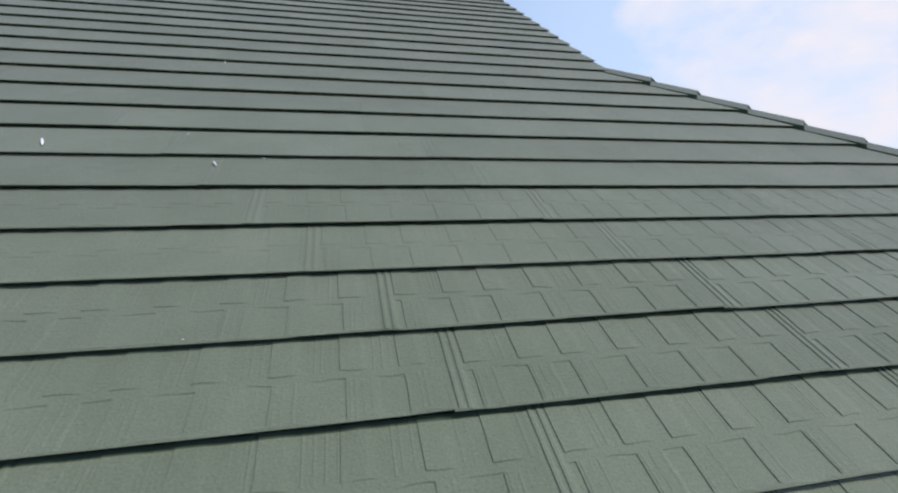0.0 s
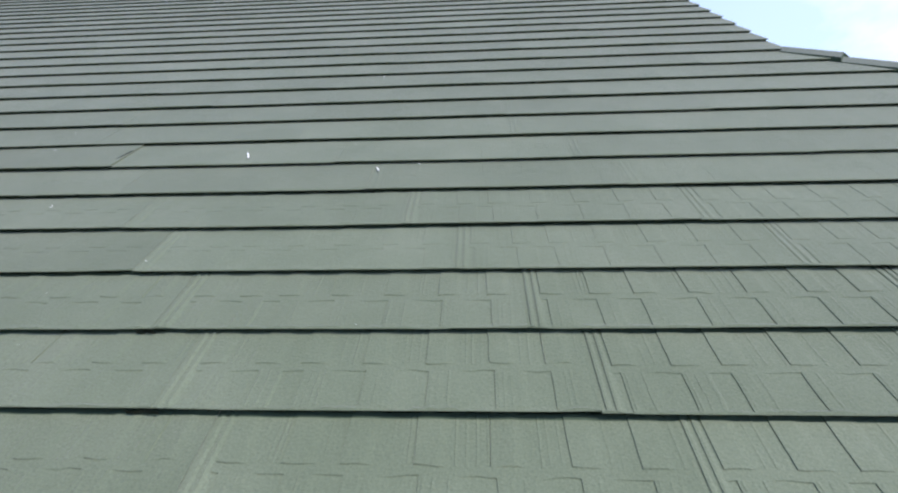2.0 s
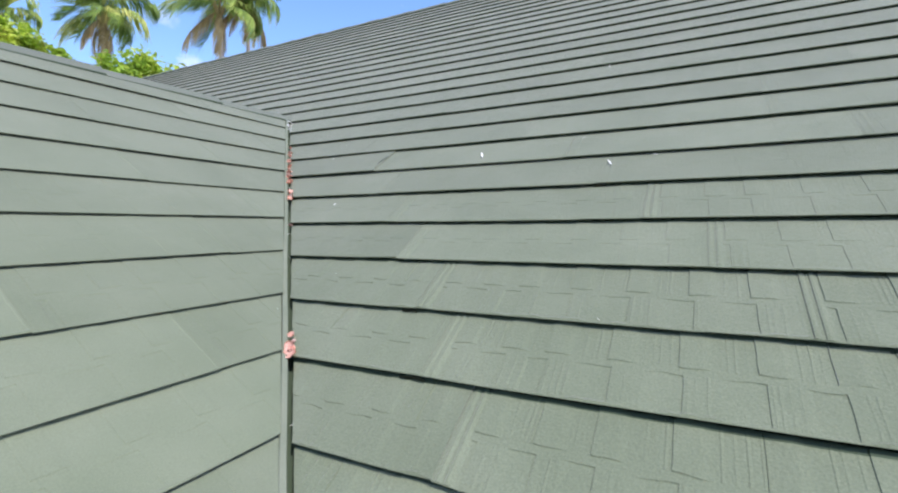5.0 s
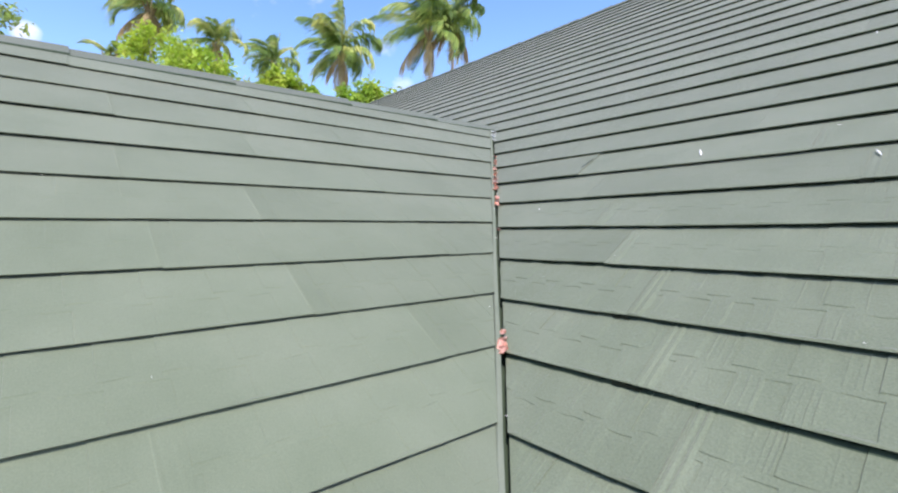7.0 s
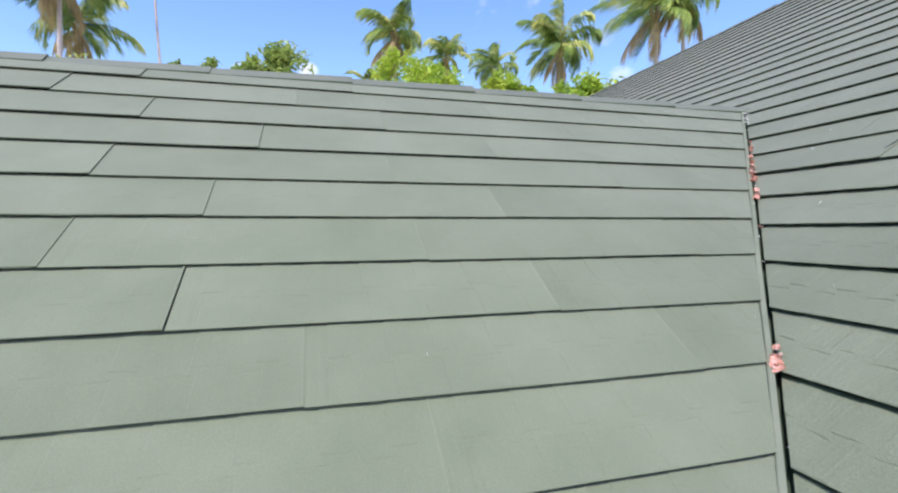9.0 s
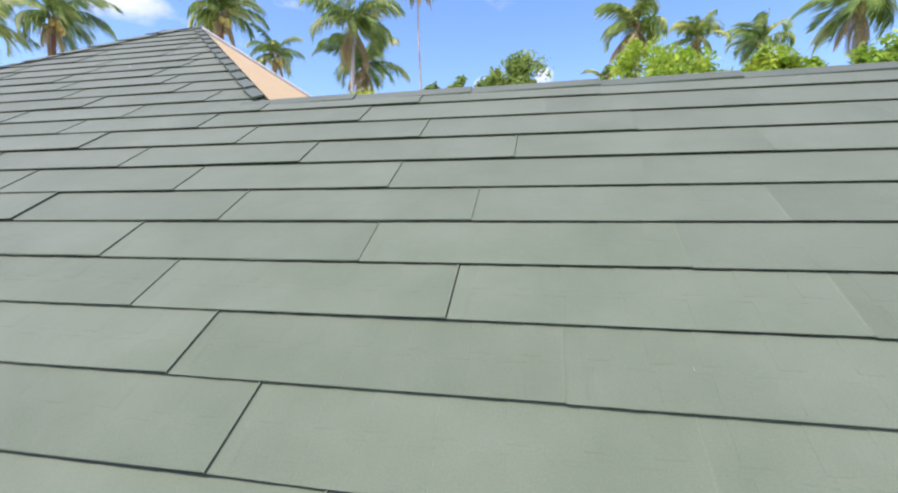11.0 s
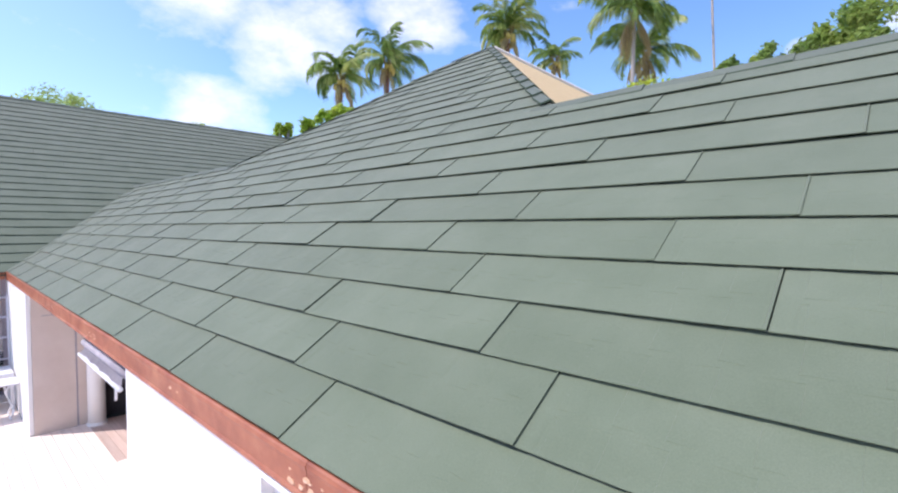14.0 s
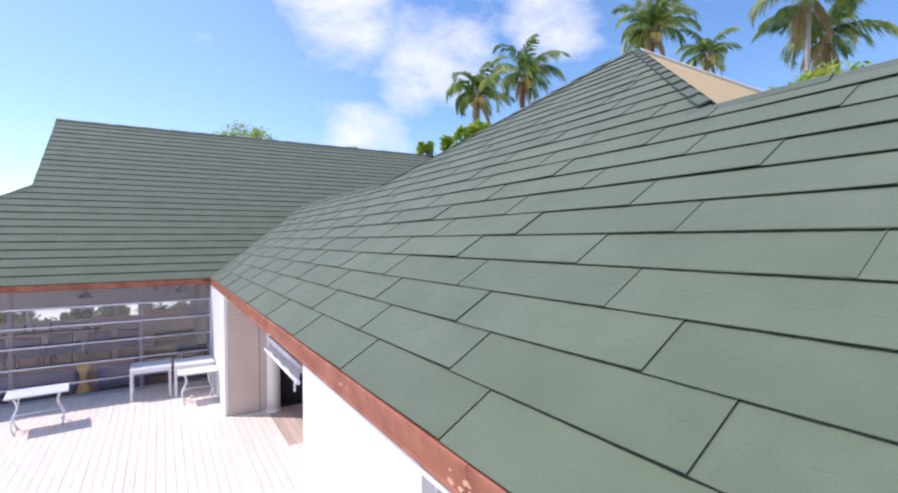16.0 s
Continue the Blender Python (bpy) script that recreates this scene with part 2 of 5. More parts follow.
M_TRUNK = material("palm_bark", [(0.34, 0.29, 0.27), (0.50, 0.44, 0.42)], scale=3, rough=0.9, grain=(1, 1, 6), bump=0.5, bump_scale=14)
M_FROND = material("palm_leaf", [(0.05, 0.11, 0.035), (0.22, 0.33, 0.07), (0.68, 0.67, 0.22)], scale=0.55, rough=0.45, island=0.8)
M_FROND_GREEN = material("green_palm_leaf", [(0.05, 0.11, 0.035), (0.20, 0.30, 0.06), (0.64, 0.64, 0.22)], scale=0.55, rough=0.42, island=0.8)
M_FROND_OLD = material("dry_palm_leaf", [(0.55, 0.48, 0.20), (0.36, 0.27, 0.13), (0.62, 0.50, 0.28)], scale=0.6, rough=0.8, island=0.5)
M_TRUNK_RED = material("red_brown_bark", [(0.17, 0.075, 0.055), (0.30, 0.15, 0.11)], scale=3, rough=0.9, grain=(1, 1, 6), bump=0.5, bump_scale=14)
M_FRUIT = material("coconut_husk", [(0.48, 0.36, 0.08), (0.55, 0.42, 0.12)], rough=0.5)
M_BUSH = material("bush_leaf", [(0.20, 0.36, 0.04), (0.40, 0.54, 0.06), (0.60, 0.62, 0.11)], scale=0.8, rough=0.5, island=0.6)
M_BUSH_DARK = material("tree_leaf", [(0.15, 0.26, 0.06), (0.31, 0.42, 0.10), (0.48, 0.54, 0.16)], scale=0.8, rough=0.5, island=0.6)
M_GROUND = material("sand_and_grass", [(0.60, 0.55, 0.46), (0.74, 0.69, 0.60), (0.46, 0.44, 0.30)], scale=0.12, rough=0.95, fine=0.2, bump_scale=8)


def let_light_through(m, share):
    """Thin leaves: part of the light passes through them."""
    n, l = m.node_tree.nodes, m.node_tree.links
    b = n["Principled BSDF"]
    tr = n.new("ShaderNodeBsdfTranslucent")
    mix = n.new("ShaderNodeMixShader")
    mix.inputs[0].default_value = share
    l.new(b.inputs["Base Color"].links[0].from_socket, tr.inputs["Color"])
    l.new(b.outputs[0], mix.inputs[1])
    l.new(tr.outputs[0], mix.inputs[2])
    l.new(mix.outputs[0], n["Material Output"].inputs["Surface"])


for leafy in (M_FROND, M_FROND_GREEN, M_FROND_OLD, M_BUSH, M_BUSH_DARK):
    let_light_through(leafy, 0.4)


def glass_material():
    m = bpy.data.materials.new("window_glass")
    m.use_nodes = True
    b = m.node_tree.nodes["Principled BSDF"]
    b.inputs["Base Color"].default_value = (0.92, 0.94, 0.96, 1)
    b.inputs["Roughness"].default_value = 0.02
    b.inputs["Transmission Weight"].default_value = 1.0
    b.inputs["IOR"].default_value = 1.6
    return m


M_GLASS = glass_material()


# ---------------------------------------------------------------- mesh helpers
def mesh_of(name, verts, faces, mat, smooth=False):
    me = bpy.data.meshes.new(name)
    me.from_pydata([tuple(v) for v in verts], [], faces)
    me.materials.append(mat)
    if smooth:
        me.polygons.foreach_set("use_smooth", [True] * len(me.polygons))
    me.update()
    return me


def part(name, bm, mat, parent=None, label="", smooth=False):
    """Links a bmesh as one mesh object under a thing or a part."""
    me = bpy.data.meshes.new(name)
    bmesh.ops.recalc_face_normals(bm, faces=bm.faces)
    bm.to_mesh(me)
    bm.free()
    me.materials.append(mat)
    if smooth:
        me.polygons.foreach_set("use_smooth", [True] * len(me.polygons))
    ob = new(name, me)
    if parent is not None:
        ob.parent = parent
    if label:
        tagged(ob, label)
    return ob


def empty(name, at, label, category, group="", kind=""):
    ob = new(name)
    ob.matrix_basis = at if isinstance(at, Matrix) else Matrix.Translation(at)
    return tagged(ob, label, category, group, kind)


def box(bm, lo, hi, bevel=0.0):
    lo, hi = Vector(lo), Vector(hi)
    got = bmesh.ops.create_cube(bm, size=1.0, matrix=Matrix.Translation((lo + hi) / 2) @ Matrix.Diagonal((*(hi - lo), 1)))
    if bevel:
        edges = list({e for v in got["verts"] for e in v.link_edges})
        bmesh.ops.bevel(bm, geom=edges, offset=bevel, segments=2, affect="EDGES", profile=0.7)
    return bm


def boxed(name, lo, hi, mat, parent=None, bevel=0.0, label=""):
    return part(name, box(bmesh.new(), lo, hi, bevel), mat, parent, label)


def tube(bm, points, radii, sides=8):
    """A round bar through the points."""
    rings = []
    for i, p in enumerate(points):
        p = Vector(p)
        a, b = Vector(points[max(i - 1, 0)]), Vector(points[min(i + 1, len(points) - 1)])
        d = (b - a).normalized()
        s = d.orthogonal().normalized() if abs(d.z) > 0.99 else d.cross(Vector((0, 0, 1))).normalized()
        q = d.cross(s)
        r = radii[i] if hasattr(radii, "__len__") else radii
        rings.append([bm.verts.new(p + (s * math.cos(k * math.tau / sides) + q * math.sin(k * math.tau / sides)) * r) for k in range(sides)])
    for one, two in zip(rings, rings[1:]):
        for k in range(sides):
            bm.faces.new((one[k], one[(k + 1) % sides], two[(k + 1) % sides], two[k]))
    bm.faces.new(rings[0][::-1])
    bm.faces.new(rings[-1])
    return bm


# ---------------------------------------------------------------- plan
PITCH = radians(34.24)
CP, SP = math.cos(PITCH), math.sin(PITCH)
COURSE = 0.37                 # exposed height of a course, along the slope
COURSE_N = 0.3786             # the same on the north roof
WIDE = 16.4                   # between the eaves of the east and the west roof
HALF = 7.95                   # from the east eave to the tower roof's apex
LOW_RIDGE = 3.455             # plan distance from eave to the low north ridge
FOOT = 4.19                   # plan distance from the east eave to the foot of the tower roof's hip
WEST_FOOT = 12.35             # the same distance to the foot of its west hip
APEX = Vector((-HALF, LOW_RIDGE + HALF - FOOT, (LOW_RIDGE + HALF - FOOT) * math.tan(PITCH)))
HIGH_E, HIGH_W = 8.98, 8.27   # plan distance from eave to the high ridges
HIP_END = 8.19                # where the lower hips of the east and west roofs reach the eave
HIP_WEST = 8.48               # the same for the west roof
KINK = 4.01                   # where those hips stop and the rake begins
DECK_Z = -2.85
GROUND_Z = -3.1
LAST_LOW = 11                 # courses up to the low ridge
KINK_ROW = 13

NORTH = Matrix(((1, 0, 0, 0), (0, CP, -SP, 0), (0, SP, CP, 0), (0, 0, 0, 1)))
EAST = Matrix(((0, CP, -SP, 0), (-1, 0, 0, 0), (0, SP, CP, 0), (0, 0, 0, 1)))
WEST = Matrix(((0, -CP, SP, -WIDE), (1, 0, 0, 0), (0, SP, CP, 0), (0, 0, 0, 1)))

# profile of a shingle panel across the slope: nose, hollow behind it, foot, head
HEAD_W = 0.008
LAP = 0.022


def panel_data(length, relief=1.0, nose=0.036, seed=0, rise=0.0035, ribs=True, lip=0.0, course=COURSE):
    """Vertices and faces of one pressed panel: u along the course, v up the slope, w out of the roof.
    Tabs stand proud on its upper half and are sunk into its lower half, with fine ribs between them; two broad ribs run up its side lap."""
    rng = random.Random(seed)

    def lap(u):
        return rise * max(0.0, u / length - 0.6) / 0.4 + lip * min(1.0, max(0.0, (u - length + 0.011) / 0.004))

    lefts = [x * length for x in (0.050, 0.186, 0.302, 0.455, 0.608, 0.763, 0.897)]
    tabs, pitch = len(lefts), length / 7
    up, low = [(0.0, 0.0)], [(0.0, 0.0)]                # corners of the two cross-sections
    if relief:
        bead = 0.0042 if course == COURSE else 0.0006     # the north slope's laps are nearly flat
        for line in (up, low):
            line += [(0.012, 0.0), (0.015, bead), (0.024, bead), (0.034, bead * 0.12), (0.044, bead * 0.12), (0.047, bead), (0.056, bead), (0.068, 0.0)]
        for i in range(tabs):
            a = lefts[i] + rng.uniform(-0.004, 0.004)
            b = a + 0.55 * pitch + rng.uniform(-0.008, 0.006)
            up += [(a, 0.0), (a + 0.0016, 0.0037), (a + 0.34 * pitch, 0.0030), (b - 0.02, 0.0004)]
            lows = a - 0.52 * pitch + rng.uniform(-0.006, 0.008)
            e = a + rng.uniform(0.014, 0.024)
            if lows > 0.068:
                low += [(lows, 0.0), (lows + 0.24 * pitch, -0.0024)]
            else:
                low += [(0.068, 0.0), (0.078, -0.0024)]
            low += [(e, -0.0035), (e + 0.0016, 0.0)]
            nxt = (lefts[i + 1] if i + 1 < tabs else length) - 0.010
            if ribs:
                c = b
                while c < min(nxt, length - 0.02):
                    h = rng.choice((0.0, 0.4, 0.7, 1.0)) * 0.0013
                    up += [(c, 0.0), (c + 0.003, h), (c + 0.012, 0.0)]
                    c += rng.uniform(0.015, 0.038)
                c = e + 0.010
                while c < min(e + 0.42 * pitch, length - 0.02):
                    h = rng.choice((0.0, 0.4, 0.7, 1.0)) * 0.0012
                    low += [(c, 0.0), (c + 0.003, h), (c + 0.012, 0.0)]
                    c += rng.uniform(0.015, 0.038)
            else:
                up.append((min(b, length - 0.006), 0.0))
        up = [p for p in up if p[0] < length - 0.004] + [(length, up[-1][1] if up[-1][1] > 0.002 else 0.0)]
        low = [p for p in low if p[0] < length - 0.004] + [(length, 0.0)]
        u_line = sorted({round(p[0], 4) for p in up + low + [(0.6 * length, 0), (length - 0.011, 0), (length - 0.007, 0)]})
        up_h = np.interp(u_line, *zip(*sorted(up)))
        low_h = np.interp(u_line, *zip(*sorted(low)))
        v_line, kinds = [0.0, 0.016, 0.066, 0.116, 0.166, 0.169, 0.200, 0.203, 0.25, 0.30, course - 0.002, course + LAP], list("nllllbbuuuuu")
    else:
        u_line, up_h, low_h = [0.0, 0.6 * length, length - 0.011, length - 0.007, length], [0] * 5, [0] * 5
        v_line, kinds = [0.0, course - 0.002, course + LAP], ["n", "n", "n"]
    worn = 1.6 if course == COURSE else 1.0               # how uneven the noses are
    verts, faces = [], []
    nu, nv = len(u_line), len(v_line)
    for j, v in enumerate(v_line):
        w = nose + (HEAD_W - nose) * v / (course + LAP)
        for i, u in enumerate(u_line):
            lap_rib = up_h[i] if u < 0.067 else 0.0
            extra = {"n": lap_rib * 0.5, "b": lap_rib, "u": up_h[i], "l": low_h[i]}[kinds[j]]
            wave = worn * (0.0026 * noise.noise((u * 7.0, seed * 3.1, 0.5)) + 0.0014 * noise.noise((u * 31.0, seed * 1.7, 2.5))) if relief and j == 0 else 0.0
            jog = (0.007 * noise.noise((u * 11.0, seed + 5.0, 0.0)) + 0.0018 * noise.noise((u * 70.0, seed + 9.0, j * 0.3))) if relief and 4 <= j <= 7 else 0.0
            sway = (0.0035 * noise.noise((u * 9.0, v * 24.0, seed + 3.0)) + 0.0014 * noise.noise((u * 40.0, v * 55.0, seed + 6.0))) if relief and 0.066 < u < length - 0.03 else 0.0
            verts.append((u + sway, v + wave * 2 + jog, w + extra * relief + wave + lap(u)))
    def strip(j):
        for i in range(nu - 1):
            a = j * nu + i
            faces.append((a, a + 1, a + nu + 1, a + nu))

    for j in range(nv - 2):
        strip(j)
    side = [(-0.002, nose - 0.0025), (0.002, nose - 0.010), (0.030, nose - 0.014), (0.036, 0.0), (course + LAP, 0.0)]
    base = len(verts)
    for v, w in side:
        for u in (0.0, length):
            verts.append((u, v, w + lap(u)))
    faces.append((*[i for i in range(nu)][::-1], base, base + 1))
    left = [j * nu for j in range(nv)]
    right = [j * nu + nu - 1 for j in range(nv)]
    ends = [(*left, *[base + 2 * k for k in range(len(side))][::-1]), (*right[::-1], *[base + 2 * k + 1 for k in range(len(side))])]
    if course == COURSE:                                  # there the cut ends are coated too
        faces.extend(ends)
    coated = len(faces)                                   # the faces past these are darker: shade under noses put into the colour
    strip(nv - 2)
    for k in range(len(side) - 1):
        a = base + 2 * k
        faces.append((a + 1, a, a + 2, a + 3))
    head = [(nv - 1) * nu + i for i in range(nu)]
    faces.append((*head, base + 2 * len(side) - 1, base + 2 * len(side) - 2))
    if course != COURSE:
        faces.extend(ends)
    return verts, faces, coated


def clipped(verts, faces, coated, bounds, u0, v0):
    """The panel cut by lines a*u + b*v <= c of its roof. None if nothing is left; False if it is whole."""
    corners = [(u0 + u, v0 + v) for u, v, w in verts]
    worst = [max(a * u + b * v - c for u, v in corners) for a, b, c in bounds]
    if max(worst) <= 1e-6:
        return False
    if any(min(a * u + b * v - c for u, v in corners) > -0.01 for a, b, c in bounds):
        return None
    bm = bmesh.new()
    made = [bm.verts.new(v) for v in verts]
    for k, f in enumerate(faces):
        bm.faces.new([made[i] for i in f]).material_index = int(k >= coated)
    for a, b, c in bounds:
        n = Vector((a, b, 0)).normalized()
        k = (c - a * u0 - b * v0) / math.hypot(a, b)
        geom = bm.verts[:] + bm.edges[:] + bm.faces[:]
        bmesh.ops.bisect_plane(bm, geom=geom, plane_co=n * k, plane_no=n, clear_outer=True)
    if not bm.faces:
        bm.free()
        return None
    return bm


def lay_roof(roof, rows, bounds_of, span_of, starts, length, single, seed, relief, nose, mat, shift=0.0, open_joints=(), rise=0.0035, far_nose=None, lip=0.0, open_tilt=0.0036, course=COURSE, drift=(), unrest=1.0, soft=None, bare=M_UNDER_SHADE):
    """Courses of panels on one slope. single(u, row): whether a panel is an object of its own; the rest joins one mesh.
    bare: the dark material that puts shade under the noses.
    """
    rng = random.Random(seed)
    thin = far_nose or nose
    noses = [nose] * 6 + [(nose + thin) / 2] * 2 + [thin] * 2
    depth = (1.0, 1.0, 1.0, 0.55, 0.55, 0.55, 0.2, 0.2, 0.06, 0.06)
    kinds = [panel_data(length, relief * depth[k], noses[k], seed * 10 + k, rise, relief > 0.6 and k < 6, lip, course) for k in range(10)]
    plain_v, plain_f, plain_c = panel_data(length, 0.0, thin, 0, rise, lip=lip, course=course)
    if soft is not None:                                  # the same panels with a flat side lap
        kinds += [panel_data(length, relief * depth[k], noses[k], seed * 10 + k, rise, relief > 0.6 and k < 6, lip * 0.28, course) for k in range(10)]
    shared = []
    for vs, fs, coated in kinds:
        me = mesh_of("shingle_panel", vs, fs, mat)
        me.materials.append(bare)
        me.polygons.foreach_set("material_index", [int(k >= coated) for k in range(len(fs))])
        shared.append(me)
    rest_v, rest_f, rest_m = [], [], []
    for row in range(rows):
        lo, hi = span_of(row)
        start = starts.get(row, rng.uniform(0, length))
        u = start - math.ceil((start - lo) / length + 1) * length
        while u < hi:
            v = row * course + shift + (drift[row] if row < len(drift) else 0.0)
            own = single(u, row)
            pick = rng.randrange(3) if row < 4 else 3 + rng.randrange(3) if row < 6 else 6 + rng.randrange(2) if row < 10 else 8 + rng.randrange(2)
            flat = soft is not None and u + length > soft
            pick += 10 if flat else 0
            verts, faces, coated = kinds[pick]
            lift = rng.uniform(-0.001, 0.0015) * unrest
            skew = rng.gauss(0, 0.0014)
            tilt = -open_tilt if any(r == row and abs(j - u - length) < 0.2 for r, j in open_joints) else rng.gauss(0, 0.0007) * unrest
            place = Matrix.Translation((u + rng.gauss(0, 0.0025) * (0.0 if flat else unrest), v + rng.gauss(0, 0.0016), 0.026 - (noses[pick % 10] if own else thin) + lift)) @ Matrix.Rotation(skew, 4, "Z") @ Matrix.Rotation(tilt, 4, "Y")
            for bounds in bounds_of(row):
                got = clipped(*((verts, faces, coated) if own else (plain_v, plain_f, plain_c)), bounds, u, v)
                if got is None:
                    continue
                if own:
                    if got is False:
                        ob = new("shingle_panel", shared[pick])
                        ob.parent = roof
                    else:
                        ob = part("shingle_panel", got, mat, roof)
                        ob.data.materials.append(bare)
                    ob.matrix_basis = place
                    continue
                if got is False:
                    vs, fs, ms = plain_v, plain_f, [int(k >= plain_c) for k in range(len(plain_f))]
                else:
                    got.verts.index_update()
                    vs, fs = [tuple(x.co) for x in got.verts], [[x.index for x in f.verts] for f in got.faces]
                    ms = [f.material_index for f in got.faces]
                    got.free()
                base = len(rest_v)
                rest_v += [place @ Vector(x) for x in vs]
                rest_f += [[i + base for i in f] for f in fs]
                rest_m += ms
            u += length
    if rest_v:
        me = mesh_of("shingle_courses", rest_v, rest_f, mat)
        me.materials.append(bare)
        me.polygons.foreach_set("material_index", rest_m)
        ob = new("shingle_courses", me)
        ob.parent = roof
        tagged(ob, "distant courses of green granule shingle panels", kind="stuff")


def sheet(name, corners, mat, parent, thick=0.05, label=""):
    """A flat slab under or behind the shingles, from world corners, seen from outside anticlockwise."""
    inv = parent.matrix_basis.inverted()
    pts = [Vector(c) for c in corners]
    n = (pts[1] - pts[0]).cross(pts[2] - pts[0]).normalized()
    bm = bmesh.new()
    up = [bm.verts.new(inv @ p) for p in pts]
    dn = [bm.verts.new(inv @ (p - n * thick)) for p in pts]
    bm.faces.new(up)
    bm.faces.new(dn[::-1])
    for i in range(len(pts)):
        j = (i + 1) % len(pts)
        bm.faces.new((up[i], dn[i], dn[j], up[j]))
    return part(name, bm, mat, parent, label)


def caps(parent, a, b, wing, name, size=0.40, width=0.13, seed=1, lift=0.02, low=0.030, thick=0.012, up=None):
    """Lapped ridge caps from a up to b (world points). wing: the two slope directions (world, pointing down the slopes)."""
    rng = random.Random(seed)
    a, b = Vector(a), Vector(b)
    d = (b - a).normalized()
    count = max(1, round((b - a).length / size))
    size = (b - a).length / count
    n = Vector(up).normalized() if up else -(Vector(wing[0]) + Vector(wing[1])).normalized()
    inv = parent.matrix_basis.inverted()
    me = None
    for i in range(count):
        if me is None:
            t, high = thick, 0.012
            bm = bmesh.new()
            rings = []
            for s, h in ((0.0, low), (size * 1.08, high)):
                ring = []
                for k, off in ((1, wing[0]), (0, None), (1, wing[1])):
                    p = d * s + n * h + (Vector(off) * width if k else n * 0.012)
                    ring.append(p)
                under = [p - n * t for p in ring]
                rings.append([bm.verts.new(p) for p in ring + under[::-1]])
            for k in range(6):                            # the two wings are coated, edges and underside painted dark as shade
                bm.faces.new((rings[0][k], rings[0][(k + 1) % 6], rings[1][(k + 1) % 6], rings[1][k])).material_index = int(k > 1)
            bm.faces.new(rings[0][::-1]).material_index = 1
            bm.faces.new(rings[1]).material_index = 1
            ob = part(name, bm, M_CAP, parent)
            me = ob.data
            me.materials.append(M_UNDER_SHADE)
        else:
            ob = new(name, me)
            ob.parent = parent
        ob.matrix_basis = Matrix.Translation(inv @ (a + d * (size * i) + n * (lift + rng.uniform(-0.003, 0.005)))) @ inv.to_3x3().to_4x4()


def on_north(x, y):
    return Vector((x, y, y * math.tan(PITCH)))


def on_east(x, y):
    return Vector((x, y, x * math.tan(PITCH)))


def on_west(x, y):
    return Vector((x, y, (-WIDE - x) * math.tan(PITCH)))


# ---------------------------------------------------------------- ground, deck and walls
ground_mesh = mesh_of("ground", [(-1500, -1500, GROUND_Z), (1500, -1500, GROUND_Z), (1500, 1500, GROUND_Z), (-1500, 1500, GROUND_Z)], [(0, 1, 2, 3)], M_GROUND)
tagged(new("ground", ground_mesh), "pale coral sand ground round the house", "ground", kind="structure")

# north wall, with a recessed porch; its outer face stands just behind the eave
WALL_Y = 0.032
PORCH_L, PORCH_R, PORCH_D = -13.15, -6.3, 1.75
WEST_WALL_X = -WIDE - 0.2
WIN_L, WIN_TOP = -3.762, -0.188
wall_n = empty("wall_north", (0, 0, 0), "white painted courtyard wall with a recessed porch", "wall", kind="structure")
boxed("wall_piece", (WEST_WALL_X - 0.4, WALL_Y, DECK_Z), (PORCH_L, WALL_Y + 0.06, -0.02), M_WHITE, wall_n)
boxed("wall_piece", (PORCH_L - 0.0, WALL_Y + 0.064, DECK_Z), (PORCH_L + 0.02, PORCH_D - 0.55, -0.02), M_BEIGE, wall_n, label="beige board side of the porch")
boxed("cover_strip", (PORCH_L + 0.022, 0.74, DECK_Z), (PORCH_L + 0.032, 0.765, -0.3), M_FRAME, wall_n)
boxed("cover_strip", (PORCH_L + 0.022, WALL_Y + 0.21, -0.62), (PORCH_L + 0.030, PORCH_D - 0.56, -0.605), M_FRAME, wall_n)
boxed("wall_piece", (PORCH_R, WALL_Y, DECK_Z), (WIN_L, WALL_Y + 0.2, -0.02), M_WHITE, wall_n)
boxed("wall_piece", (WIN_L, WALL_Y, DECK_Z), (-2.15, WALL_Y + 0.2, -1.55), M_WHITE, wall_n)
boxed("wall_piece", (WIN_L, WALL_Y, WIN_TOP), (-2.15, WALL_Y + 0.2, -0.02), M_WHITE, wall_n)
boxed("wall_piece", (-2.15, WALL_Y, DECK_Z), (0.2, WALL_Y + 0.2, -0.02), M_WHITE, wall_n)
# the doorway's dimness is put into a near-black back and side wall
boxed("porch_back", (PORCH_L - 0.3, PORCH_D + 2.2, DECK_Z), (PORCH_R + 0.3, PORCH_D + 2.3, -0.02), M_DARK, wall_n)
boxed("porch_back", (-11.4, PORCH_D, DECK_Z), (PORCH_R + 0.2, PORCH_D + 0.12, -0.02), M_WHITE, wall_n)
boxed("porch_side", (PORCH_R, WALL_Y + 0.204, DECK_Z), (PORCH_R + 0.12, PORCH_D - 0.004, -0.02), M_WHITE, wall_n)
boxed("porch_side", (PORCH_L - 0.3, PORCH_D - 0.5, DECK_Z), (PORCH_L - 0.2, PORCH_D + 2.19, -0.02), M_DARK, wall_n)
boxed("porch_lintel", (PORCH_L + 0.02, WALL_Y + 0.07, -0.17), (PORCH_R, WALL_Y + 0.20, -0.02), M_WHITE, wall_n)
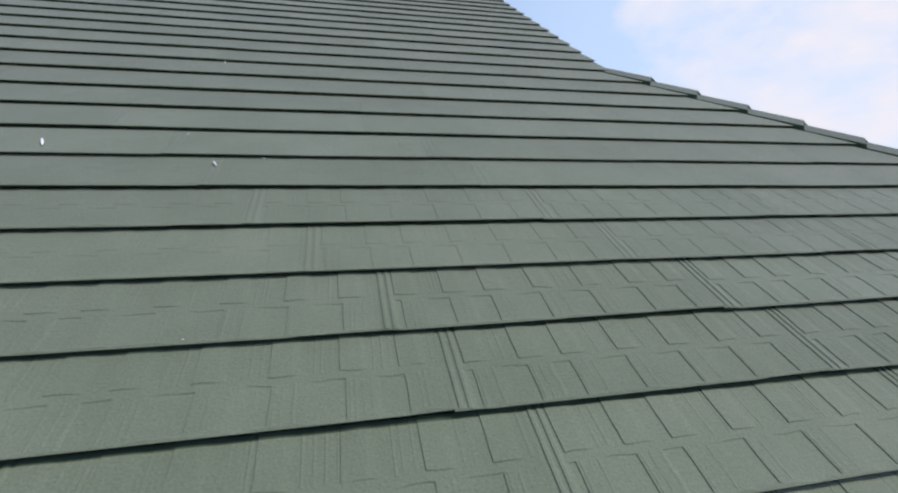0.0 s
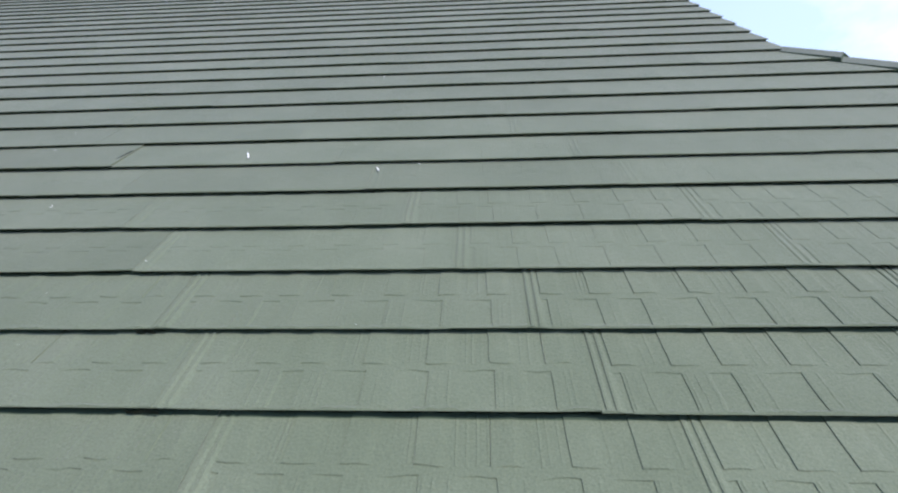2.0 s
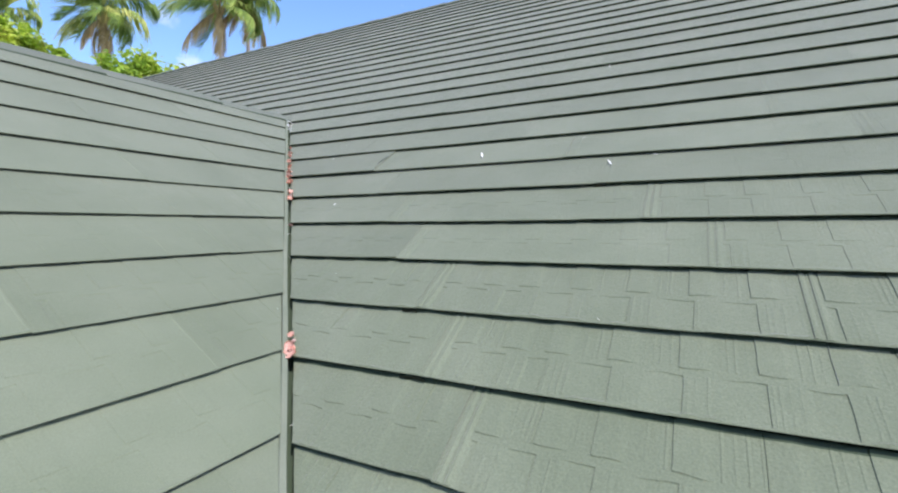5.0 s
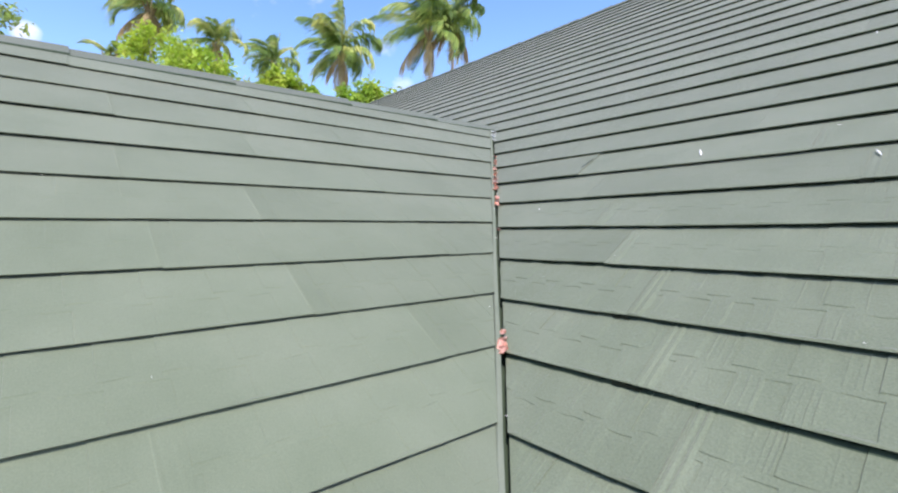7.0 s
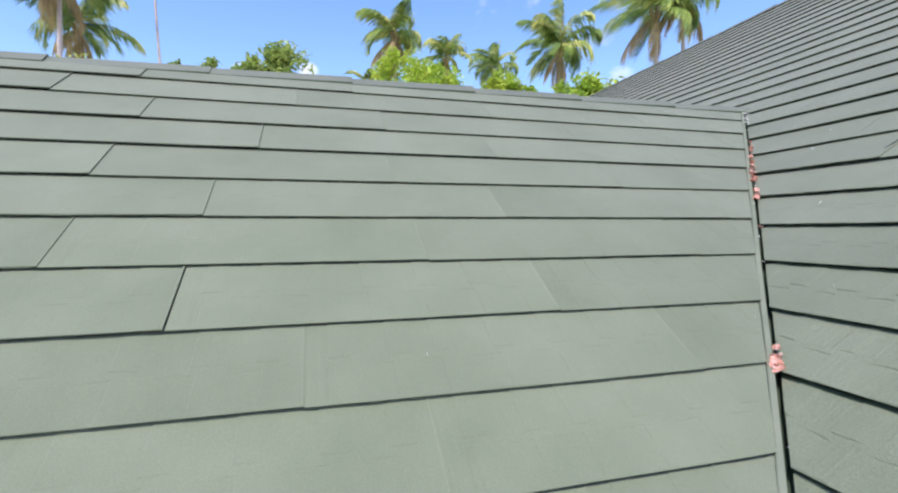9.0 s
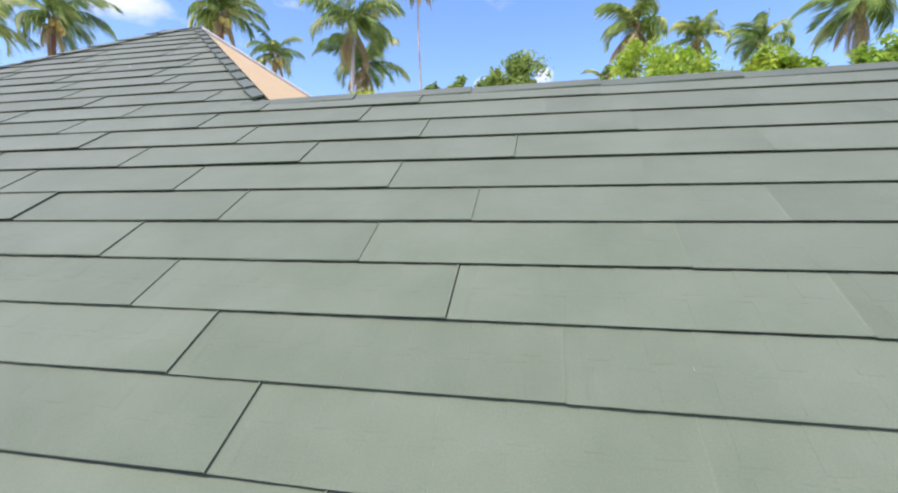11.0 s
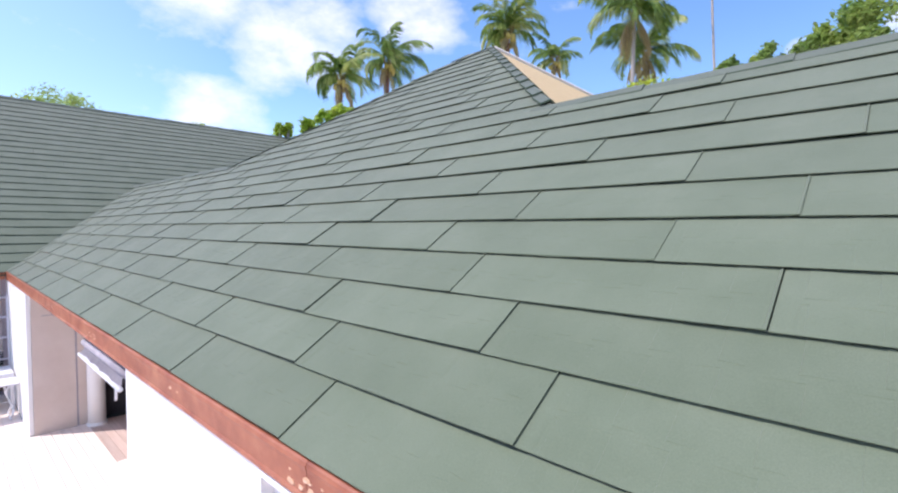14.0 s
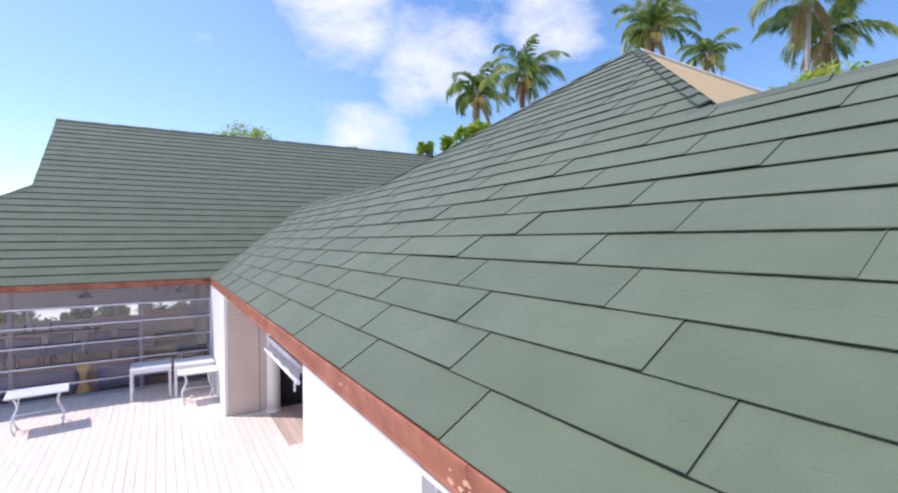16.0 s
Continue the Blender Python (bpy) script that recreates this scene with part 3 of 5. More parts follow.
tagged(boxed("ceiling", (PORCH_L - 0.3, WALL_Y + 0.21, -0.018), (PORCH_R + 0.2, PORCH_D + 2.25, 0.0), M_BEIGE), "beige board ceiling over the porch", "ceiling", kind="structure")

tagged(boxed("wall_east", (0.2, -HIP_END + 0.3, DECK_Z), (0.4, 0.4, -0.02), M_WHITE), "white painted courtyard wall under the eave", "wall", kind="structure")

# window in the north wall
window_n = empty("window_1", (WIN_L, WALL_Y + 0.1, -1.55), "white framed window with a lilac curtain in the white wall", "window", kind="structure")
win_w, win_h = -2.15 - WIN_L, WIN_TOP + 1.55
for lo, hi in (((0.002, -0.03, win_h - 0.05), (win_w - 0.002, 0.03, win_h - 0.002)), ((0.002, -0.03, 0.002), (win_w - 0.002, 0.03, 0.06)), ((0.002, -0.03, 0.062), (0.05, 0.03, win_h - 0.052)),
               ((win_w - 0.05, -0.03, 0.062), (win_w - 0.002, 0.03, win_h - 0.052)), ((win_w / 2 - 0.03, -0.025, 0.062), (win_w / 2 + 0.03, 0.025, win_h - 0.052))):
    boxed("window_frame", lo, hi, M_FURNITURE, window_n, 0.004)
boxed("head_trim", (-0.01, -0.112, win_h - 0.012), (win_w + 0.01, -0.102, win_h + 0.022), M_FURNITURE, window_n, 0.003)
for x0, x1 in ((0.052, win_w / 2 - 0.032), (win_w / 2 + 0.032, win_w - 0.052)):
    boxed("pane", (x0, -0.004, 0.064), (x1, 0.004, win_h - 0.054), M_GLASS, window_n).visible_shadow = False
bm = bmesh.new()
folds = [[bm.verts.new((0.01 + (win_w - 0.02) * i / 90, 0.14 + 0.02 * math.sin(i * 0.9), z)) for i in range(91)] for z in (0.0, win_h)]
for i in range(90):
    bm.faces.new((folds[0][i], folds[0][i + 1], folds[1][i + 1], folds[1][i]))
bmesh.ops.solidify(bm, geom=bm.faces[:], thickness=0.003)
part("curtain", bm, M_CURTAIN, window_n, "lilac pleated curtain", smooth=True)

# deck
deck = empty("deck", (0, 0, DECK_Z), "pale timber decking in the courtyard, its sunlit tone put into the colour", "deck", kind="structure")
BOARD = 0.145


# ---------------------------------------------------------------- roofs
roof_n = empty("roof_north", NORTH, "green stone-coated shingle roof, low ridge with a taller hipped middle", "roof", kind="structure")
roof_e = empty("roof_east", EAST, "green stone-coated shingle roof slope with a hipped gable end", "roof", kind="structure")
roof_w = empty("roof_west", WEST, "green stone-coated shingle roof across the courtyard", "roof", kind="structure")

T = math.tan(PITCH)
far = 18.0
low_z = LOW_RIDGE * T
# underlay of the seen slopes, 4 cm below the shingles
down_n, down_e, down_w = Vector((0, SP, -CP)) * 0.045, Vector((SP, 0, -CP)) * 0.045, Vector((-SP, 0, -CP)) * 0.045
sheet("underlay", [p + down_n for p in (on_north(-WIDE, 0), on_north(0, 0), on_north(LOW_RIDGE, LOW_RIDGE), on_north(-FOOT, LOW_RIDGE), on_north(APEX.x, APEX.y), on_north(-WEST_FOOT, LOW_RIDGE), on_north(-WIDE - LOW_RIDGE, LOW_RIDGE))], M_UNDER_SHADE, roof_n)
sheet("underlay", [p + down_e for p in (on_east(0, 0), on_east(0, -HIP_END), on_east(KINK, -HIP_END + KINK), on_east(HIGH_E, -HIP_END + KINK), on_east(HIGH_E, far), on_east(LOW_RIDGE, far), on_east(LOW_RIDGE, LOW_RIDGE))], M_UNDER_SHADE, roof_e)
sheet("underlay", [p + down_w for p in (on_west(-WIDE, -HIP_WEST), on_west(-WIDE, 0), on_west(-WIDE - LOW_RIDGE, LOW_RIDGE), on_west(-WIDE - LOW_RIDGE, far), on_west(-WIDE - HIGH_W, far), on_west(-WIDE - HIGH_W, -HIP_WEST + KINK), on_west(-WIDE - KINK, -HIP_WEST + KINK))], M_UNDER_SHADE, roof_w)
# slopes that face away, and the gable ends
sheet("far_slope", [(LOW_RIDGE, LOW_RIDGE, low_z - 0.07), (2 * LOW_RIDGE, 2 * LOW_RIDGE, -0.07), (-WIDE - 2 * LOW_RIDGE, 2 * LOW_RIDGE, -0.07), (-WIDE - LOW_RIDGE, LOW_RIDGE, low_z - 0.07)][::-1], M_BACK, roof_n)
sheet("far_slope", [APEX, (APEX.x - (HALF - FOOT), APEX.y + (HALF - FOOT), low_z), (APEX.x + (HALF - FOOT) * 0.1, APEX.y + 2.0, APEX.z - 2.0 * T)][::-1], M_BACK, roof_n)
sheet("far_slope", [APEX, (-WEST_FOOT, LOW_RIDGE, low_z), (APEX.x - (HALF - FOOT), APEX.y + (HALF - FOOT), low_z)][::-1], M_BACK, roof_n)
for roof, ex, sx, end, high in ((roof_e, 0.0, 1.0, HIP_END, HIGH_E), (roof_w, -WIDE, -1.0, HIP_WEST, HIGH_W)):
    high_z = high * T
    top, foot_y = (ex + sx * high), -end + KINK
    ring = [(top, foot_y, high_z), (top, far, high_z), (ex + sx * 2 * high, far, 0), (ex + sx * 2 * high, -end, 0), (ex + sx * (2 * high - KINK), foot_y, KINK * T)]
    sheet("far_slope", ring if sx < 0 else ring[::-1], M_BACK, roof)
    ring = [(ex, -end, 0), (ex + sx * 2 * high, -end, 0), (ex + sx * (2 * high - KINK), foot_y, KINK * T), (ex + sx * KINK, foot_y, KINK * T)]
    sheet("hip_end_slope", ring if sx > 0 else ring[::-1], M_BACK, roof)
    ring = [(ex + sx * KINK, foot_y + 0.25, KINK * T - 0.1), (ex + sx * (2 * high - KINK), foot_y + 0.25, KINK * T - 0.1), (top, foot_y + 0.25, high_z - 0.1)]
    sheet("gable_wall", ring if sx > 0 else ring[::-1], M_WHITE, roof)
    ring = [(ex, far, 0), (ex + sx * 2 * high, far, 0), (top, far, high_z)]
    sheet("gable_wall", ring if sx < 0 else ring[::-1], M_WHITE, roof)
# the tower roof's unfinished east face: bare sheathing board
q_far = APEX + (Vector((-6.95, 9.95, 4.20)) - APEX) * 1.06
sheet("sheathing_board", [on_north(-FOOT - 0.02, LOW_RIDGE), q_far, APEX + Vector((0.02, 0.02, -0.01))], M_TAN, roof_n, 0.03, "bare tan plywood face, not yet shingled")

foot_p = on_north(-FOOT, LOW_RIDGE)
face_up = (q_far - foot_p).cross(APEX - q_far).normalized()
face_up *= 1 if face_up.z > 0 else -1
in_plane = face_up.cross(q_far - APEX).normalized()
in_plane *= 1 if in_plane.dot(foot_p - APEX) > 0 else -1
bm = bmesh.new()
ends = [[bm.verts.new(p + in_plane * i + face_up * k) for i, k in ((-0.02, 0.0), (0.10, 0.0), (0.10, 0.05), (-0.02, 0.06))] for p in (APEX.lerp(q_far, 0.02), q_far)]
for i in range(4):
    bm.faces.new((ends[0][i], ends[0][(i + 1) % 4], ends[1][(i + 1) % 4], ends[1][i]))
bm.faces.new(ends[0][::-1])
bm.faces.new(ends[1])
part("edge_batten", bm, M_PALE, roof_n, "pale bare timber batten along the board's edge").matrix_basis = NORTH.inverted()

# fascia boards under the eaves
def fascia(name, a, b, out, parent_label, top=0.014):
    a, b, out = Vector(a), Vector(b), Vector(out)
    along = (b - a).normalized()
    thing = empty(name, (0, 0, 0), parent_label, "fascia", kind="structure")
    count = max(1, round((b - a).length / 3.6))
    for i in range(count):
        p, q = a + (b - a) * (i / count) + along * 0.002, a + (b - a) * ((i + 1) / count) - along * 0.002
        bm = bmesh.new()
        prof = [(-0.05, top + 0.002), (0.004, top), (0.014, top - 0.008), (0.019, top - 0.024), (0.015, top - 0.046), (0.012, -0.118), (0.020, -0.126), (0.020, -0.142), (-0.016, -0.147), (-0.02, -0.03), (-0.05, -0.02)]
        ends = []
        for r in (p, q):
            ends.append([bm.verts.new(r + out * o + Vector((0, 0, h))) for o, h in prof])
        n = len(prof)
        for k in range(n):
            bm.faces.new((ends[0][k], ends[0][(k + 1) % n], ends[1][(k + 1) % n], ends[1][k]))
        bm.faces.new(ends[0][::-1])
        bm.faces.new(ends[1])
        part("fascia_board", bm, M_RED, thing)
    return thing


fascia_n = fascia("fascia_north", (-WIDE + 0.02, 0.03, -0.005), (-0.02, 0.03, -0.005), (0, -1, 0), "red-brown painted fascia board under the eave", 0.036)
fascia("fascia_west", (-WIDE - 0.03, -HIP_END, -0.005), (-WIDE - 0.03, 0.0, -0.005), (1, 0, 0), "red-brown painted fascia board under the eave")
fascia("fascia_east", (0.03, -0.0, -0.005), (0.03, -HIP_END, -0.005), (-1, 0, 0), "red-brown painted fascia board under the eave")
# spots where the fascia's paint has flaked
flakes = random.Random(77)
for spot, count in ((-3.3, 12), (-7.55, 9), (-10.3, 5), (-5.1, 2)):
    for k in range(count):
        x, z, r = spot + flakes.gauss(0, 0.16), flakes.uniform(-0.105, -0.045), flakes.uniform(0.006, 0.02)
        bm = bmesh.new()
        ring = [(x + math.cos(a) * r * flakes.uniform(1.0, 2.2), z + math.sin(a) * r * flakes.uniform(0.4, 0.9)) for a in (i * math.tau / 8 for i in range(8))]
        outer = [bm.verts.new((px, 0.0152 - 0.0003 * k, pz)) for px, pz in ring]
        inner = [bm.verts.new((px, 0.020, pz)) for px, pz in ring]
        bm.faces.new(outer)
        bm.faces.new(inner[::-1])
        for i in range(8):
            bm.faces.new((outer[i], outer[(i + 1) % 8], inner[(i + 1) % 8], inner[i]))
        part("bare_spot", bm, M_ORANGE, fascia_n, "pale bare spot in the paint")

# ---------------------------------------------------------------- valley between the north and the east roof
def valley_strip(parent, flip, name):
    """Folded metal strip that lies on the north slope along a valley."""
    length = LOW_RIDGE / CP
    d = Vector((CP * flip, 1.0, 0.0)).normalized()       # along the valley, in the slope's u, v
    s = Vector((-flip * abs(d.y), abs(d.x), 0.0)).normalized()
    bm = bmesh.new()
    run = math.hypot(length, length * CP) - 0.06
    prof = [(0.034, -0.03), (0.035, 0.018), (0.038, 0.022), (0.060, 0.022), (0.063, 0.018), (0.064, -0.03)]
    rings = []
    steps = 14
    for i in range(steps + 1):
        wob = 0.0025 * math.sin(i * 1.7)
        rings.append([bm.verts.new(d * (run * i / steps) + s * (o + wob) + Vector((0, 0, w))) for o, w in prof])
    for a, b in zip(rings, rings[1:]):
        for k in range(len(prof) - 1):
            bm.faces.new((a[k], a[k + 1], b[k + 1], b[k]))
    bm.faces.new(rings[0])
    bm.faces.new(rings[-1][::-1])
    ob = part(name, bm, M_VALLEY, parent, "green painted metal valley strip")
    ob.matrix_basis = Matrix.Translation((0 if flip > 0 else -WIDE, 0, 0))
    return ob


def valley_gutter(flip):
    """Folded dark tray under the valley."""
    bm = bmesh.new()
    inv = roof_n.matrix_basis.inverted()
    rings = []
    for i in range(9):
        h = -0.02 + (LOW_RIDGE + 0.01) * i / 8
        z = h * T
        x0 = h if flip > 0 else -WIDE - h
        line = [(x0 - flip * 0.17, h, z - 0.040), (x0, h, z - 0.066), (x0, h - 0.17, z - 0.040)]
        rings.append([bm.verts.new(inv @ Vector(p)) for p in line])
    for a, b in zip(rings, rings[1:]):
        for k in range(2):
            bm.faces.new((a[k], a[k + 1], b[k + 1], b[k]))
    bmesh.ops.recalc_face_normals(bm, faces=bm.faces)
    bmesh.ops.solidify(bm, geom=bm.faces[:], thickness=0.003)
    part("valley_tray", bm, M_UNDER_SHADE, roof_n, "dark metal tray under the valley")


valley_gutter(1)
valley_gutter(-1)
valley_strip(roof_n, 1, "valley_strip")
valley_strip(roof_n, -1, "valley_strip")


# ---------------------------------------------------------------- litter on the roof
def dry_leaf(place, size, seed):
    rng = random.Random(seed)
    bm = bmesh.new()
    grid = []
    curl = rng.uniform(0.5, 1.3)
    for i in range(5):
        a = i / 4
        width = 0.42 * math.sin(math.pi * (0.1 + 0.85 * a)) + 0.02
        grid.append([bm.verts.new(((a - 0.5) * size, (k - 1) * width * size, size * (0.16 * curl * (abs(k - 1) * 1.1 + (2 * a - 1) ** 2) + rng.uniform(-0.03, 0.05)))) for k in range(3)])
    for r, q in zip(grid, grid[1:]):
        for k in range(2):
            bm.faces.new((r[k], r[k + 1], q[k + 1], q[k]))
    bmesh.ops.solidify(bm, geom=bm.faces[:], thickness=0.002)
    leaf = part("dry_leaf", bm, M_LEAF_LITTER)
    leaf.matrix_basis = place
    return tagged(leaf, "curled rust-red dry leaf caught in the roof valley", "leaf", "leaves in the valley")


rng = random.Random(21)
LEAF_SPOTS = [(1.86, 4, 0.055), (1.99, 4, 0.055), (5.55, 4, 0.05), (5.8, 3, 0.045), (6.35, 4, 0.05), (6.6, 4, 0.05), (6.9, 4, 0.05), (7.2, 3, 0.045), (7.5, 3, 0.045), (7.85, 3, 0.04), (8.3, 2, 0.035), (4.7, 1, 0.03)]
seed = 0
for k, count, size in LEAF_SPOTS:
    for _ in range(count):
        seed += 1
        s = (k + rng.uniform(-0.10, 0.10)) * COURSE_N + 0.045
        off = rng.uniform(-0.028, -0.004)
        p = Vector((s * CP + off, s * CP, s * SP + 0.030 + rng.uniform(0.0, 0.02)))
        turn = Euler((rng.uniform(0.2, 0.9), rng.uniform(-0.6, 0.6), rng.uniform(0, 6.28))).to_matrix().to_4x4()
        dry_leaf(Matrix.Translation(p) @ turn, size * rng.uniform(0.7, 1.15), seed)


def chip(place, size, seed):
    r = random.Random(seed)
    bm = bmesh.new()
    pts = [(math.cos(a) * size * 0.06 * r.uniform(0.6, 1.3) + 0.12 * size * (i - 3) ** 2 / 9, math.sin(a) * size * r.uniform(0.8, 1.1)) for i, a in enumerate([k * math.tau / 7 for k in range(7)])]
    lo = [bm.verts.new((x, y, 0.0)) for x, y in pts]
    hi = [bm.verts.new((x * 0.8, y * 0.9, size * 0.12)) for x, y in pts]
    bm.faces.new(hi)
    bm.faces.new(lo[::-1])
    for i in range(7):
        bm.faces.new((lo[i], lo[(i + 1) % 7], hi[(i + 1) % 7], hi[i]))
    c = part("paint_chip", bm, M_CHIP)
    c.matrix_basis = place
    return tagged(c, "small white chip lying on the green shingles", "debris", "chips on the roof")


for i, (x, y, size, turn) in enumerate(((2.236, 0.358, 0.052, 0.35), (3.615, -0.313, 0.03, 0.1), (2.045, -0.558, 0.036, 0.4), (0.935, -0.69, 0.008, 0.9), (1.286, 0.415, 0.009, 0.8), (1.105, 0.757, 0.006, 0.3),
                                        (0.858, 0.65, 0.006, 1.2), (1.729, 1.295, 0.016, 0.1), (2.385, 1.857, 0.014, 1.4), (2.107, -0.808, 0.016, 1.1), (2.366, -0.342, 0.012, 1.5), (2.62, 1.9, 0.012, 0.3))):
    s = x / CP
    w = 0.014 + 0.018 * (1 - (s / COURSE) % 1.0)
    chip(EAST @ Matrix.Translation((-y, s, w)) @ Matrix.Rotation(turn, 4, "Z"), size, i)
for i, (x, y, size, turn) in enumerate(((-0.857, 0.811, 0.006, 0.2), (0.765, 0.885, 0.007, 1.2), (-4.81, 0.149, 0.008, 0.0), (-7.2, 4.9, 0.03, 0.3), (-1.106, 1.902, 0.006, 0.9))):
    s = y / CP
    w = 0.014 + 0.018 * (1 - (s / COURSE_N - 0.11) % 1.0)
    chip(NORTH @ Matrix.Translation((x, s, w)) @ Matrix.Rotation(turn, 4, "Z"), size, i + 40)
# dark smears under noses
def sealant_smear(y, row, length):
    bm = bmesh.new()
    a = [[bm.verts.new((length * (i / 4 - 0.5), -0.004 - 0.004 * math.sin(i * 2.1), 0.004 + h * 0.020)) for h in (0, 0.5, 1)] for i in range(5)]
    for p, q in zip(a, a[1:]):
        for k in range(2):
            bm.faces.new((p[k], p[k + 1], q[k + 1], q[k]))
    bmesh.ops.solidify(bm, geom=bm.faces[:], thickness=0.0015)
    ob = part("sealant_smear", bm, M_GAP_SMEAR)
    ob.matrix_basis = EAST @ Matrix.Translation((-y, row * COURSE + 0.004, -0.002))
    return tagged(ob, "dark smear under a shingle nose", "debris", "smears on the roof")


# a dark strip laid on top, as the shade inside an opened side lap
bm = bmesh.new()
gap_a, gap_b = Vector((-1.284, 2.662, 0.0)), Vector((-1.240, 2.832, 0.0))
gap_side = (gap_b - gap_a).cross(Vector((0, 0, 1))).normalized()
edges = [[bm.verts.new(gap_a.lerp(gap_b, k / 6) + gap_side * (off * 0.011 * math.sin(math.pi * (0.08 + 0.86 * (k / 6) ** 0.8))) + Vector((0, 0, 0.024 + lift))) for off, lift in ((-1, 0.0), (-0.6, 0.0035), (0.6, 0.0035), (1, 0.0))] for k in range(7)]
for a, b in zip(edges, edges[1:]):
    for k in range(3):
        bm.faces.new((a[k], a[k + 1], b[k + 1], b[k]))
part("open_lap", bm, M_GAP_SMEAR, roof_e, "dark strip laid on as the shade in an opened side lap")

sealant_smear(-0.03, 2, 0.12)
sealant_smear(-0.54, 6, 0.07)
sealant_smear(0.40, 9, 0.06)
sealant_smear(0.17, 3, 0.08)
for i in range(5):
    s = rng.uniform(10.0, 10.9) * COURSE
    chip(NORTH @ Matrix.Translation((s * CP - rng.uniform(0.02, 0.05), s, 0.03)) @ Matrix.Rotation(rng.uniform(0.3, 0.8), 4, "Z"), rng.uniform(0.028, 0.045), i + 120)
# white drips where the valley was sealed
for i in range(14):
    s = rng.uniform(0.6, 10.6) * COURSE
    chip(NORTH @ Matrix.Translation((s * CP - rng.uniform(0.03, 0.06), s, 0.027)) @ Matrix.Rotation(rng.uniform(0, 3), 4, "Z"), rng.uniform(0.005, 0.012), i + 70)


# ---------------------------------------------------------------- glazed west front
front = empty("window_2", (WEST_WALL_X, 0, 0), "long glazed front with steel rails under the red eave", "window", kind="structure")
SILL_Z, HEAD_Z = DECK_Z + 0.06, -0.06
boxed("window_sill", (-0.10, -HIP_END, DECK_Z), (0.05, WALL_Y - 0.004, SILL_Z), M_FRAME, front, 0.006)
boxed("head_frame", (-0.08, -HIP_END, HEAD_Z - 0.10), (0.04, WALL_Y - 0.004, HEAD_Z + 0.04), M_FRAME, front, 0.006)
POSTS = [-8.1, -6.9, -4.25, -1.63, -0.02]
for y in POSTS:
    boxed("mullion", (-0.06, y - 0.045, SILL_Z), (0.02, y + 0.045, HEAD_Z - 0.10), M_MULLION, front, 0.005)
for a, b in zip(POSTS, POSTS[1:]):
    boxed("pane", (-0.02, a + 0.047, SILL_Z + 0.002), (-0.008, b - 0.047, HEAD_Z - 0.102), M_GLASS, front).visible_shadow = False
for z, r in ((-0.57, 0.022), (-1.03, 0.022), (-1.50, 0.022), (-2.0, 0.022), (-2.46, 0.018)):
    part("rail", tube(bmesh.new(), [(0.11, -HIP_END, z), (0.11, WALL_Y - 0.02, z)], r, 10), M_STEEL, front, "round brushed steel rail", smooth=True)
for y in (-8.0, 0.02):
    part("rail_post", tube(bmesh.new(), [(0.11, y, DECK_Z), (0.11, y, -0.5)], 0.016, 8), M_STEEL, front, smooth=True)

# room behind the glass
ROOM_X = WEST_WALL_X - 6.2
room = empty("wall_west", (0, 0, 0), "plastered back wall of the glazed room with window openings", "wall", kind="structure")
for y0, y1, z0, z1 in ((-HIP_END, WALL_Y, DECK_Z, -1.70), (-HIP_END, WALL_Y, -1.30, -0.02), (-HIP_END, -6.9, -1.70, -1.30), (-5.10, -5.02, -1.70, -1.30), (-3.30, -3.24, -1.70, -1.30), (-2.60, -2.53, -1.70, -1.30), (-1.90, -1.45, -1.70, -1.30), (-0.2, WALL_Y, -1.70, -1.30)):
    boxed("wall_piece", (ROOM_X - 0.15, y0 + 0.001, z0), (ROOM_X, y1 - 0.001, z1 - 0.001), M_ROOM, room)
tagged(boxed("wall_room_north", (ROOM_X - 0.15, WALL_Y + 0.001, DECK_Z), (WEST_WALL_X - 0.402, WALL_Y + 0.15, -0.02), M_ROOM), "plain plastered end wall of the glazed room", "wall", kind="structure")
# unseen glazing, added to brighten the room behind the west front
south = empty("added_south_window", (0, -HIP_END - 0.08, 0), "unseen glazed south end, added to let daylight into the room", "window", kind="structure")
boxed("window_sill", (ROOM_X, -0.06, DECK_Z), (WEST_WALL_X + 0.05, 0.06, DECK_Z + 0.2), M_WHITE, south)
boxed("head_frame", (ROOM_X, -0.06, -0.16), (WEST_WALL_X + 0.05, 0.06, -0.02), M_WHITE, south)
for i in range(4):
    x0 = ROOM_X + i * 2.07
    boxed("mullion", (x0, -0.05, DECK_Z + 0.202), (x0 + 0.06, 0.05, -0.162), M_WHITE, south)
    if i < 3:
        boxed("pane", (x0 + 0.062, -0.006, DECK_Z + 0.202), (x0 + 2.06, 0.006, -0.162), M_GLASS, south).visible_shadow = False
tagged(boxed("ceiling", (ROOM_X, -HIP_END, -0.016), (WEST_WALL_X - 0.1, WALL_Y, 0.0), M_DECK_WOOD), "brown timber ceiling of the glazed room", "ceiling", kind="structure")
tagged(boxed("floor", (ROOM_X, -HIP_END, DECK_Z - 0.1), (WEST_WALL_X - 0.11, WALL_Y, DECK_Z - 0.01), M_ROOM_FLOOR), "orange-brown timber floor of the glazed room", "floor", kind="structure")


